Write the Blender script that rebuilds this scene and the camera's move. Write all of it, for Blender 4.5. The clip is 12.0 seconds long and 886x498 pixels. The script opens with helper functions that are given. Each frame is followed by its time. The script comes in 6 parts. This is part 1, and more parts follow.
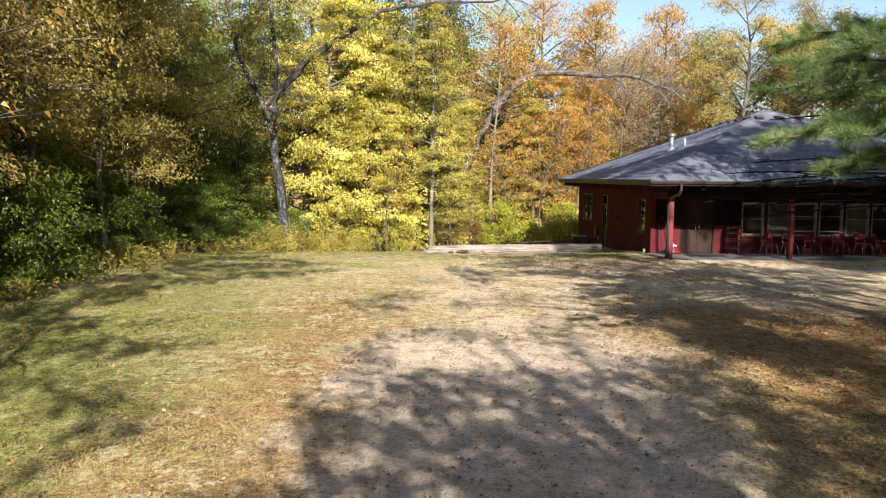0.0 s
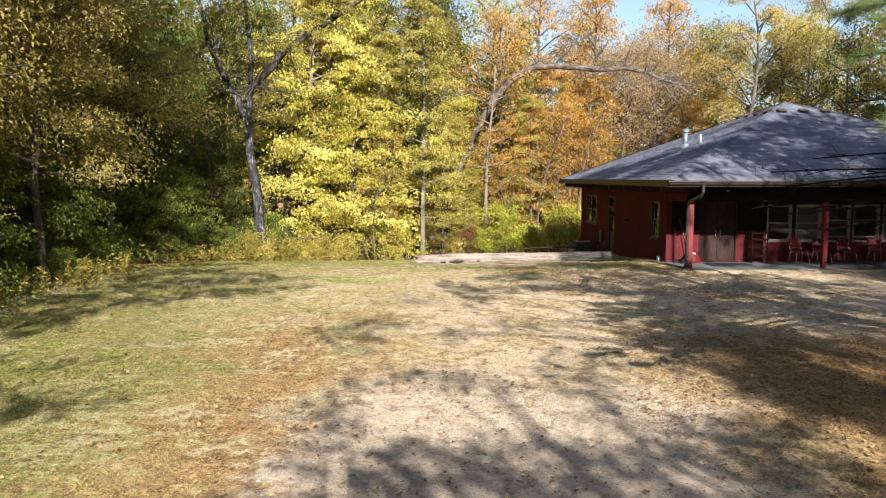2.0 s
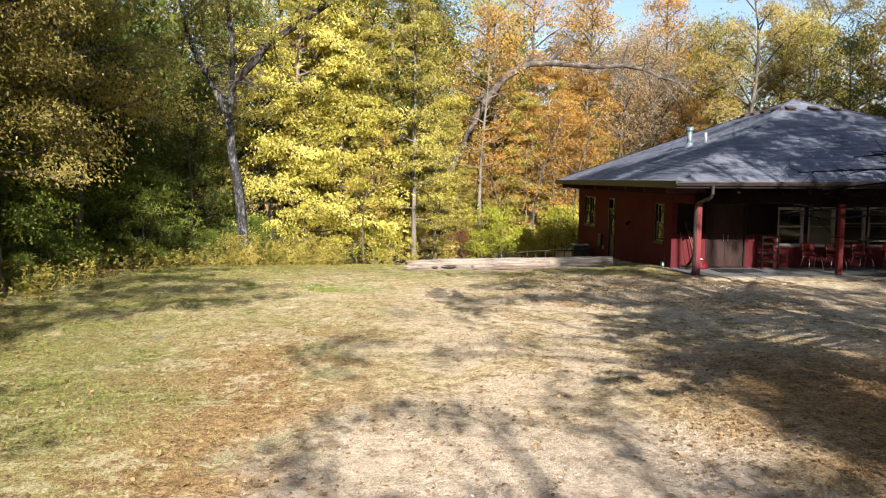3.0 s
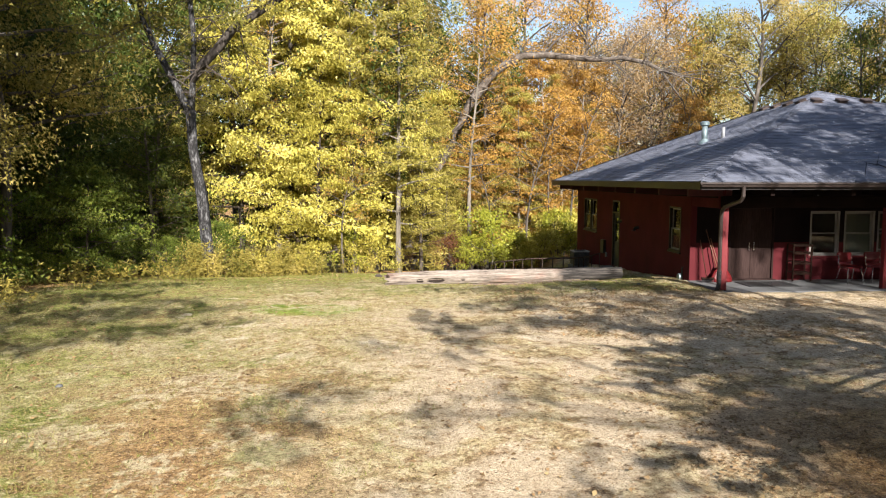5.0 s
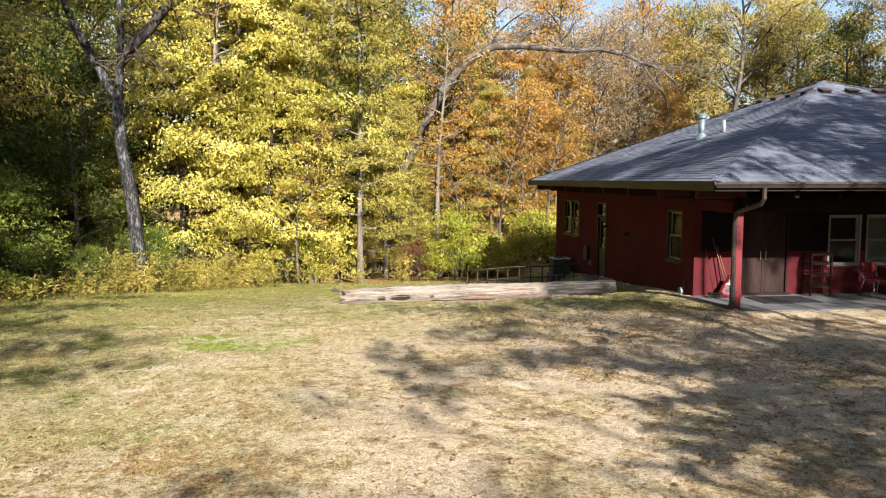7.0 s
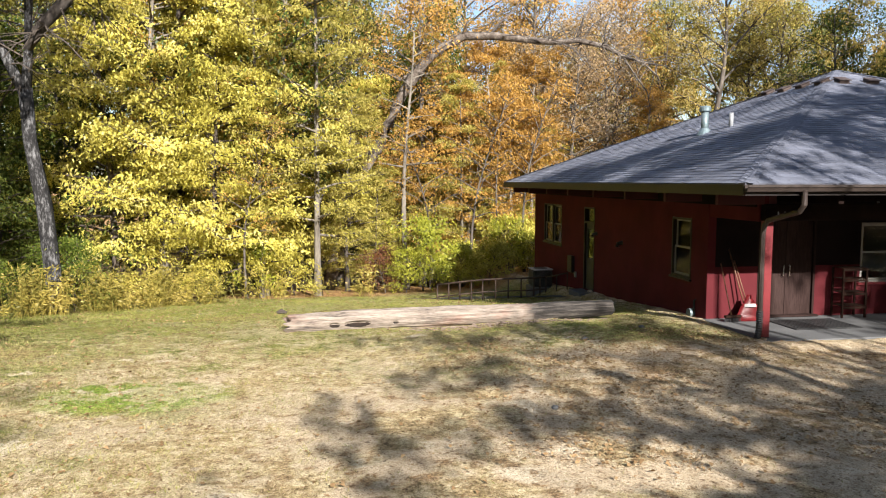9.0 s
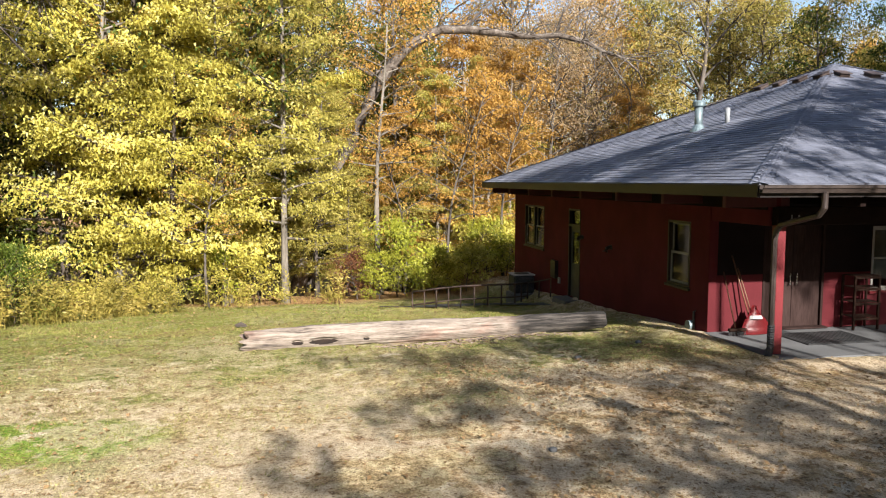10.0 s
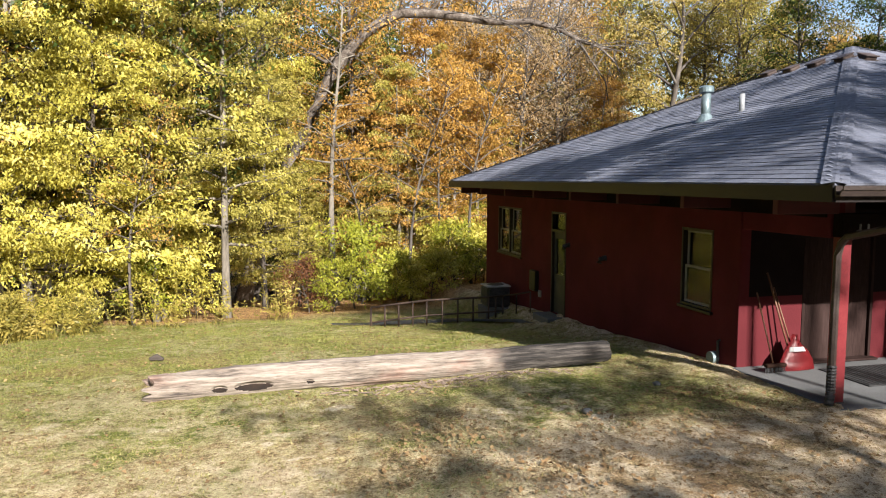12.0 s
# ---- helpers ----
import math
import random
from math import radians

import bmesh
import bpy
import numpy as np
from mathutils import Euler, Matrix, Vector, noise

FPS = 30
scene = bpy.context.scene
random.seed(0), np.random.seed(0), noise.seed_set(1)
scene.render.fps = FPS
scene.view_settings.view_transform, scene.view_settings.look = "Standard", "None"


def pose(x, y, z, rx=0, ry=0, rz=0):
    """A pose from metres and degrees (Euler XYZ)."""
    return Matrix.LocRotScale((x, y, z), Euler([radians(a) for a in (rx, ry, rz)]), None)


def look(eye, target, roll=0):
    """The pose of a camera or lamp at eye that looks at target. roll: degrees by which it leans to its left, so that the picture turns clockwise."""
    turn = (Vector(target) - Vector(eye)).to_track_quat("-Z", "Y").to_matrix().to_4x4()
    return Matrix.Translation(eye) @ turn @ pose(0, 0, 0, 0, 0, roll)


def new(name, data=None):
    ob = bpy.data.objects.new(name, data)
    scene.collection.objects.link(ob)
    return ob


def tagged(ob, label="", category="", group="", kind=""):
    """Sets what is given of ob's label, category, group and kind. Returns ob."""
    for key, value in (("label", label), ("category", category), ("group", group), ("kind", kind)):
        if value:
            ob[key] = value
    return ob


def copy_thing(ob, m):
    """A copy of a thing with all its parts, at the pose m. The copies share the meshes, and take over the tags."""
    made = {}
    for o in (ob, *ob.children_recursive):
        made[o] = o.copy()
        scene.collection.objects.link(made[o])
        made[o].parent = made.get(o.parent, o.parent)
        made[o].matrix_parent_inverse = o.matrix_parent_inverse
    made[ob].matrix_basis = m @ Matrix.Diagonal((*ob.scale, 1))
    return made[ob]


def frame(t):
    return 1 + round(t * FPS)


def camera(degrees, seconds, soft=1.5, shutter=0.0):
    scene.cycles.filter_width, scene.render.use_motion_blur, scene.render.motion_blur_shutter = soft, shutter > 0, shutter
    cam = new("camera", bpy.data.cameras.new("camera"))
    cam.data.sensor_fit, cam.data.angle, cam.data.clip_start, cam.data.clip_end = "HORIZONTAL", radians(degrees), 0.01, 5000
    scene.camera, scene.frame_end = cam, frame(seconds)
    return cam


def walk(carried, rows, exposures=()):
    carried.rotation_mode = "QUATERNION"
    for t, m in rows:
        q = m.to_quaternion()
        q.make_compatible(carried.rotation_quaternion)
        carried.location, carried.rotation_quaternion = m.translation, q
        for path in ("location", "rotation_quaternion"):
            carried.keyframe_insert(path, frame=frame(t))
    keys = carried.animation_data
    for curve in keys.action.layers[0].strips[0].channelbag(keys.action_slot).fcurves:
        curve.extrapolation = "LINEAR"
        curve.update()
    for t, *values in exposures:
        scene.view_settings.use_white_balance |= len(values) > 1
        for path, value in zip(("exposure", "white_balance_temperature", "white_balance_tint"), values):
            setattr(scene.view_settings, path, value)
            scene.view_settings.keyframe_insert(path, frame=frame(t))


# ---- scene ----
cam = camera(62.0, 12.0, soft=1.1)
PATH = [
    (0, (-0.759, 0.325, 2.825), (-0.69, 2.314, 2.631), 0.4),
    (0.5, (-0.71, 1.064, 2.825), (-0.634, 3.053, 2.63), 0.1),
    (1, (-0.66, 1.804, 2.825), (-0.584, 3.793, 2.631), 0.1),
    (1.5, (-0.611, 2.546, 2.825), (-0.531, 4.535, 2.633), 0.1),
    (2, (-0.563, 3.291, 2.825), (-0.478, 5.28, 2.634), 0.1),
    (2.5, (-0.514, 4.038, 2.825), (-0.426, 6.027, 2.634), 0.3),
    (3, (-0.465, 4.79, 2.825), (-0.36, 6.778, 2.635), 0.2),
    (5, (-0.266, 7.81, 2.824), (-0.128, 9.796, 2.636), 0.1),
    (5.5, (-0.212, 8.567, 2.824), (-0.074, 10.553, 2.634), 0.3),
    (6, (-0.152, 9.326, 2.824), (0.013, 11.31, 2.636), 0.1),
    (6.5, (-0.085, 10.086, 2.824), (0.109, 12.068, 2.636), 0.0),
    (7, (-0.007, 10.847, 2.825), (0.219, 12.825, 2.637), -0.0),
    (7.2, (0.028, 11.151, 2.825), (0.27, 13.127, 2.636), -0.1),
    (9, (0.384, 13.878, 2.827), (0.696, 15.845, 2.643), -0.0),
    (9.5, (0.49, 14.629, 2.827), (0.842, 16.589, 2.641), -0.0),
    (10, (0.601, 15.371, 2.827), (0.981, 17.326, 2.643), -0.0),
    (10.5, (0.718, 16.103, 2.827), (1.113, 18.055, 2.64), 0.1),
    (11, (0.839, 16.826, 2.826), (1.26, 18.772, 2.643), 0.2),
    (11.5, (0.962, 17.54, 2.826), (1.408, 19.481, 2.641), 0.3),
    (12, (1.085, 18.25, 2.826), (1.57, 20.182, 2.638), 0.1),
]
walk(cam, [(t, look(e, g, r)) for t, e, g, r in PATH])

# ---------------------------------------------------------------- light
SUN_AZ, SUN_EL = radians(11.0), radians(29.5)      # from behind the start of the walk, a little to its right
world = bpy.data.worlds.new("sky")
scene.world = world
world.use_nodes = True
wn = world.node_tree.nodes
sky = wn.new("ShaderNodeTexSky")
sky.sky_type = "NISHITA"
sky.sun_disc = False
sky.sun_elevation = SUN_EL
sky.sun_rotation = math.pi - SUN_AZ
world.node_tree.links.new(sky.outputs[0], wn["Background"].inputs[0])
wn["Background"].inputs[1].default_value = 0.075
sun_data = bpy.data.lights.new("sun", "SUN")
sun_data.energy = 5.0
sun_data.angle = radians(0.55)
sun_data.color = (1.0, 0.942, 0.885)
sun = new("sun", sun_data)
SUN_WAY = Vector((math.sin(SUN_AZ) * math.cos(SUN_EL), -math.cos(SUN_AZ) * math.cos(SUN_EL), math.sin(SUN_EL)))
sun.matrix_world = look(SUN_WAY * 60, (0, 0, 0))
scene.view_settings.exposure = 1.4


# ---------------------------------------------------------------- materials
def nodes_of(name):
    m = bpy.data.materials.new(name)
    m.use_nodes = True
    nt = m.node_tree
    return m, nt, nt.nodes, nt.links, nt.nodes["Principled BSDF"]


def ramp(nt, source, stops):
    r = nt.nodes.new("ShaderNodeValToRGB")
    el = r.color_ramp.elements
    while len(el) < len(stops):
        el.new(0.5)
    for e, (p, c) in zip(el, stops):
        e.position, e.color = p, (*c, 1)
    nt.links.new(source, r.inputs[0])
    return r.outputs[0]


def noise_tex(nt, scale, detail=4.0, rough=0.55, vec=None, stretch=None):
    n = nt.nodes.new("ShaderNodeTexNoise")
    n.inputs["Scale"].default_value = scale
    n.inputs["Detail"].default_value = detail
    n.inputs["Roughness"].default_value = rough
    if vec is None:
        vec = nt.nodes.new("ShaderNodeTexCoord").outputs["Object"]
    if stretch:
        mp = nt.nodes.new("ShaderNodeMapping")
        mp.inputs["Scale"].default_value = stretch
        nt.links.new(vec, mp.inputs[0])
        vec = mp.outputs[0]
    nt.links.new(vec, n.inputs["Vector"])
    return n.outputs[0]


def mixed(nt, fac, a, b, kind="MIX"):
    m = nt.nodes.new("ShaderNodeMix")
    m.data_type, m.blend_type = "RGBA", kind
    for sock, v in ((m.inputs[0], fac), (m.inputs[6], a), (m.inputs[7], b)):
        if isinstance(v, (int, float)):
            sock.default_value = v
        elif isinstance(v, tuple):
            sock.default_value = (*v, 1)
        else:
            nt.links.new(v, sock)
    return m.outputs[2]


def calc(nt, op, a, b=0.5, clamp=False):
    m = nt.nodes.new("ShaderNodeMath")
    m.operation, m.use_clamp = op, clamp
    for sock, v in ((m.inputs[0], a), (m.inputs[1], b)):
        if isinstance(v, (int, float)):
            sock.default_value = v
        else:
            nt.links.new(v, sock)
    return m.outputs[0]


def bumped(nt, bsdf, height, strength, dist=0.02):
    b = nt.nodes.new("ShaderNodeBump")
    b.inputs["Strength"].default_value = strength
    b.inputs["Distance"].default_value = dist
    nt.links.new(height, b.inputs["Height"])
    nt.links.new(b.outputs[0], bsdf.inputs["Normal"])


def surface(name, dark, mid, light, coarse=1.2, fine=30.0, rough=0.8, bump=0.3, metal=0.0, stretch=None, gloss=0.4, vary=0.0):
    """Two scales of colour change, fine relief, and, with vary, a tone of its own for each piece."""
    m, nt, nd, lk, bs = nodes_of(name)
    big = noise_tex(nt, coarse, 5, 0.6, stretch=stretch)
    small = noise_tex(nt, fine, 3, 0.6, stretch=stretch)
    f = calc(nt, "ADD", calc(nt, "MULTIPLY", big, 0.62), calc(nt, "MULTIPLY", small, 0.38))
    col = ramp(nt, f, [(0.32, dark), (0.5, mid), (0.68, light)])
    if vary:
        rnd = nd.new("ShaderNodeObjectInfo").outputs["Random"]
        isl = nd.new("ShaderNodeNewGeometry").outputs["Random Per Island"]
        r = calc(nt, "FRACT", calc(nt, "ADD", rnd, isl))
        v = calc(nt, "ADD", calc(nt, "MULTIPLY", r, vary), 1 - vary * 0.5)
        hsv = nd.new("ShaderNodeHueSaturation")
        lk.new(col, hsv.inputs["Color"])
        lk.new(v, hsv.inputs["Value"])
        col = hsv.outputs[0]
    lk.new(col, bs.inputs["Base Color"])
    lk.new(calc(nt, "ADD", calc(nt, "MULTIPLY", small, 0.25), rough - 0.12, True), bs.inputs["Roughness"])
    bs.inputs["Metallic"].default_value = metal
    bs.inputs["Specular IOR Level"].default_value = gloss
    if bump:
        bumped(nt, bs, small, bump)
    return m


def leafage(name, tones, clear=0.22, patch=0.7):
    """Thin leaves: each one a tone of its own, with drifts of tone through the crown; light passes through."""
    m, nt, nd, lk, bs = nodes_of(name)
    isl = nd.new("ShaderNodeNewGeometry").outputs["Random Per Island"]
    rnd = nd.new("ShaderNodeObjectInfo").outputs["Random"]
    drift = noise_tex(nt, patch, 3, 0.6)
    f = calc(nt, "ADD", calc(nt, "MULTIPLY", isl, 0.28), calc(nt, "MULTIPLY", drift, 0.92))
    f = calc(nt, "ADD", f, calc(nt, "MULTIPLY", calc(nt, "SUBTRACT", rnd, 0.5), 0.16))
    n = len(tones)
    col = ramp(nt, f, [(0.22 + 0.72 * k / (n - 1), c) for k, c in enumerate(tones)])
    nd.remove(bs)
    dif, tra, gl = nd.new("ShaderNodeBsdfDiffuse"), nd.new("ShaderNodeBsdfTranslucent"), nd.new("ShaderNodeBsdfGlossy")
    lk.new(col, dif.inputs[0])
    lk.new(col, tra.inputs[0])
    gl.inputs["Roughness"].default_value = 0.45
    a, b = nd.new("ShaderNodeMixShader"), nd.new("ShaderNodeMixShader")
    a.inputs[0].default_value, b.inputs[0].default_value = clear, 0.015
    lk.new(dif.outputs[0], a.inputs[1])
    lk.new(tra.outputs[0], a.inputs[2])
    lk.new(a.outputs[0], b.inputs[1])
    lk.new(gl.outputs[0], b.inputs[2])
    lk.new(b.outputs[0], nd["Material Output"].inputs[0])
    return m


def ground_material():
    m, nt, nd, lk, bs = nodes_of("yard_ground")
    pos = nd.new("ShaderNodeNewGeometry").outputs["Position"]
    sep = nd.new("ShaderNodeSeparateXYZ")
    lk.new(pos, sep.inputs[0])
    X, Y = sep.outputs[0], sep.outputs[1]

    def step(v, a, b):
        r = nd.new("ShaderNodeMapRange")
        r.interpolation_type = "SMOOTHSTEP"
        lk.new(v, r.inputs[0])
        r.inputs[1].default_value, r.inputs[2].default_value = a, b
        return r.outputs[0]
    def spots(scale, size):
        """Scattered flecks, each with a number of its own."""
        v = nd.new("ShaderNodeTexVoronoi")
        v.inputs["Scale"].default_value = scale
        warp = nd.new("ShaderNodeVectorMath")
        warp.operation = "ADD"
        n = nd.new("ShaderNodeTexNoise")
        n.inputs["Scale"].default_value = scale * 0.7
        lk.new(pos, n.inputs["Vector"])
        sc = nd.new("ShaderNodeVectorMath")
        sc.operation = "SCALE"
        sc.inputs["Scale"].default_value = 0.9 / scale
        lk.new(n.outputs["Color"], sc.inputs[0])
        lk.new(pos, warp.inputs[0])
        lk.new(sc.outputs[0], warp.inputs[1])
        lk.new(warp.outputs[0], v.inputs["Vector"])
        own = nd.new("ShaderNodeSeparateColor")
        lk.new(v.outputs["Color"], own.inputs[0])
        return calc(nt, "SUBTRACT", 1.0, step(v.outputs["Distance"], size * 0.7, size)), own.outputs[0], own.outputs[1]

    def both(a, b, wa=0.5):
        return calc(nt, "ADD", calc(nt, "MULTIPLY", a, wa), calc(nt, "MULTIPLY", b, 1 - wa))
    wide = noise_tex(nt, 0.16, 4, 0.6, pos)
    mid = noise_tex(nt, 0.8, 5, 0.62, pos)
    tuft = noise_tex(nt, 4.5, 5, 0.7, pos)
    fine = noise_tex(nt, 19.0, 5, 0.75, pos)
    grain = noise_tex(nt, 70.0, 4, 0.75, pos)
    other = noise_tex(nt, 0.55, 5, 0.65, pos, stretch=(1.0, 1.0, 7.0))
    wob = calc(nt, "MULTIPLY", calc(nt, "SUBTRACT", both(wide, mid, 0.6), 0.5), 9.0)
    xw, yw = calc(nt, "ADD", X, wob), calc(nt, "ADD", Y, wob)
    fg = both(fine, grain, 0.55)
    dirt = ramp(nt, both(fg, tuft, 0.7), [(0.4, (0.3, 0.216, 0.138)), (0.48, (0.51, 0.402, 0.266)), (0.57, (0.71, 0.595, 0.425))])
    gravel = ramp(nt, both(fg, tuft, 0.65), [(0.4, (0.32, 0.252, 0.19)), (0.49, (0.54, 0.434, 0.33)), (0.58, (0.74, 0.62, 0.485))])
    straw = ramp(nt, both(fg, tuft, 0.7), [(0.41, (0.14, 0.106, 0.046)), (0.49, (0.43, 0.345, 0.182)), (0.57, (0.74, 0.63, 0.4))])
    green = ramp(nt, both(fg, tuft, 0.7), [(0.42, (0.04, 0.06, 0.012)), (0.5, (0.17, 0.195, 0.042)), (0.58, (0.42, 0.4, 0.13))])
    litter = ramp(nt, both(fg, tuft, 0.7), [(0.42, (0.065, 0.033, 0.016)), (0.5, (0.32, 0.178, 0.068)), (0.58, (0.62, 0.385, 0.16))])
    # worn lawn: straw with green, greener to the left and along the far slope
    g_amt = calc(nt, "ADD", calc(nt, "MULTIPLY", calc(nt, "SUBTRACT", 1.0, step(xw, -7.2, -1.2)), calc(nt, "SUBTRACT", 0.46, calc(nt, "MULTIPLY", step(yw, 13.0, 19.0), 0.18))), calc(nt, "MULTIPLY", step(yw, 24.0, 30.5), 0.3))
    lush = calc(nt, "MULTIPLY", step(mid, 0.54, 0.64), 0.22)
    g_mask = step(calc(nt, "ADD", calc(nt, "ADD", g_amt, lush), calc(nt, "ADD", calc(nt, "MULTIPLY", mid, 0.5), calc(nt, "MULTIPLY", tuft, 0.45))), 0.42, 0.86)
    # one lush patch in the middle of the lawn
    dx, dy = calc(nt, "DIVIDE", calc(nt, "ADD", calc(nt, "ADD", X, 2.15), calc(nt, "MULTIPLY", wob, 0.12)), 1.25), calc(nt, "DIVIDE", calc(nt, "ADD", calc(nt, "SUBTRACT", Y, 24.1), calc(nt, "MULTIPLY", tuft, 0.5)), 0.75)
    lush_spot = calc(nt, "SUBTRACT", 1.0, step(calc(nt, "ADD", calc(nt, "MULTIPLY", dx, dx), calc(nt, "MULTIPLY", dy, dy)), 0.45, 1.5))
    vivid = ramp(nt, both(fg, tuft, 0.7), [(0.42, (0.06, 0.13, 0.012)), (0.5, (0.19, 0.31, 0.036)), (0.58, (0.4, 0.48, 0.1))])
    ex, ey = calc(nt, "DIVIDE", calc(nt, "SUBTRACT", calc(nt, "ADD", X, calc(nt, "MULTIPLY", wob, 0.15)), 6.1), 2.3), calc(nt, "DIVIDE", calc(nt, "ADD", calc(nt, "SUBTRACT", Y, 27.2), calc(nt, "MULTIPLY", tuft, 0.5)), 1.1)
    rank = calc(nt, "SUBTRACT", 1.0, step(calc(nt, "ADD", calc(nt, "MULTIPLY", ex, ex), calc(nt, "MULTIPLY", ey, ey)), 0.35, 1.5))
    g_mask = calc(nt, "MAXIMUM", g_mask, calc(nt, "MULTIPLY", rank, 0.8))
    lawn = mixed(nt, lush_spot, mixed(nt, g_mask, straw, green), vivid)
    # bare earth: the track, and the trodden yard before the porch
    strip = calc(nt, "MULTIPLY", calc(nt, "MULTIPLY", step(calc(nt, "ADD", X, calc(nt, "MULTIPLY", wob, 0.2)), 7.1, 7.8), step(Y, 26.0, 28.0)), step(both(mid, tuft, 0.5), 0.38, 0.52))
    track = calc(nt, "MULTIPLY", step(xw, -3.0, -1.5), calc(nt, "SUBTRACT", 1.0, step(xw, 1.8, 3.8)))
    track = calc(nt, "MULTIPLY", track, calc(nt, "SUBTRACT", 1.0, step(yw, 10.5, 15.0)))
    bare = calc(nt, "MULTIPLY", calc(nt, "MULTIPLY", step(xw, -2.5, 1.2), step(yw, 9.0, 12.5)), calc(nt, "SUBTRACT", 1.0, step(yw, 22.5, 26.0)))
    bare = calc(nt, "MULTIPLY", bare, step(both(mid, other, 0.5), 0.43, 0.52))
    court = calc(nt, "MULTIPLY", calc(nt, "MULTIPLY", step(xw, 2.2, 4.4), step(yw, 19.0, 21.0)), calc(nt, "SUBTRACT", 1.0, step(calc(nt, "ADD", Y, calc(nt, "MULTIPLY", wob, 0.3)), 25.2, 26.3)))
    court = calc(nt, "MULTIPLY", court, step(both(mid, tuft, 0.5), 0.4, 0.5))
    bare = calc(nt, "MAXIMUM", bare, court)
    scab = step(both(other, tuft, 0.6), 0.52, 0.56)
    leafy = calc(nt, "MULTIPLY", step(xw, 2.2, 4.6), calc(nt, "SUBTRACT", 1.0, step(yw, 14.0, 18.5)))
    leafy = calc(nt, "MULTIPLY", leafy, calc(nt, "ADD", calc(nt, "MULTIPLY", mid, 1.0), 0.55, True))
    woods = calc(nt, "MAXIMUM", calc(nt, "SUBTRACT", 1.0, step(xw, -11.0, -9.0)), step(yw, 40.5, 43.5))
    col = mixed(nt, calc(nt, "MAXIMUM", bare, strip), lawn, dirt)
    col = mixed(nt, calc(nt, "MULTIPLY", scab, calc(nt, "SUBTRACT", 0.62, g_amt, True)), col, dirt)
    sandy = step(noise_tex(nt, 1.15, 3, 0.6, pos, stretch=(1.0, 1.35, 1.0)), 0.615, 0.66)
    sandy = calc(nt, "MULTIPLY", sandy, calc(nt, "MULTIPLY", calc(nt, "MULTIPLY", step(yw, 18.0, 20.5), calc(nt, "SUBTRACT", 1.0, step(yw, 26.5, 28.0))), step(xw, -6.0, -3.5)))
    col = mixed(nt, calc(nt, "MULTIPLY", sandy, 0.85), col, ramp(nt, fg, [(0.4, (0.5, 0.42, 0.29)), (0.55, (0.74, 0.65, 0.48))]))
    col = mixed(nt, track, col, gravel)
    col = mixed(nt, leafy, col, litter)
    # drifts of brown leaf crumbs, thickest beside the track
    verge = calc(nt, "MULTIPLY", calc(nt, "MULTIPLY", step(xw, -5.2, -2.8), calc(nt, "SUBTRACT", 1.0, step(xw, -2.4, -0.6))), calc(nt, "SUBTRACT", 1.0, step(yw, 15.0, 21.0)))
    drift = step(calc(nt, "ADD", calc(nt, "SUBTRACT", 1.0, both(both(other, mid, 0.5), tuft, 0.6)), calc(nt, "MULTIPLY", verge, 0.075)), 0.505, 0.56)
    drift = calc(nt, "MULTIPLY", drift, calc(nt, "SUBTRACT", 0.78, calc(nt, "MULTIPLY", track, 0.5)))
    drift = calc(nt, "MULTIPLY", drift, calc(nt, "ADD", 0.4, calc(nt, "MULTIPLY", calc(nt, "MAXIMUM", bare, verge), 0.7)))
    col = mixed(nt, drift, col, litter)
    col = mixed(nt, woods, col, litter)
    for scale, size, share in ((11.0, 0.34, 0.12), (21.0, 0.36, 0.24), (37.0, 0.4, 0.45), (60.0, 0.42, 0.45)):
        m1, a, b = spots(scale, size)
        tone = ramp(nt, a, [(0.0, (0.06, 0.04, 0.025)), (0.35, (0.2, 0.12, 0.065)), (0.65, (0.42, 0.29, 0.17)), (1.0, (0.62, 0.5, 0.33))])
        m1 = calc(nt, "MULTIPLY", m1, calc(nt, "LESS_THAN", b, share))
        col = mixed(nt, calc(nt, "MULTIPLY", m1, calc(nt, "SUBTRACT", 0.75, calc(nt, "MULTIPLY", track, 0.6))), col, tone)
    lk.new(col, bs.inputs["Base Color"])
    bs.inputs["Roughness"].default_value = 0.95
    bs.inputs["Specular IOR Level"].default_value = 0.12
    bumped(nt, bs, calc(nt, "ADD", calc(nt, "ADD", fine, tuft), calc(nt, "MULTIPLY", grain, 0.5)), 0.8, 0.06)
    return m


def glass_material():
    m, nt, nd, lk, bs = nodes_of("window_glass")
    nd.remove(bs)
    tr, gl, fr, mx = nd.new("ShaderNodeBsdfTransparent"), nd.new("ShaderNodeBsdfGlossy"), nd.new("ShaderNodeFresnel"), nd.new("ShaderNodeMixShader")
    tr.inputs[0].default_value = (0.86, 0.9, 0.88, 1)
    gl.inputs["Roughness"].default_value = 0.02
    fr.inputs[0].default_value = 1.45
    lk.new(fr.outputs[0], mx.inputs[0])
    lk.new(tr.outputs[0], mx.inputs[1])
    lk.new(gl.outputs[0], mx.inputs[2])
    lk.new(mx.outputs[0], nd["Material Output"].inputs[0])
    return m


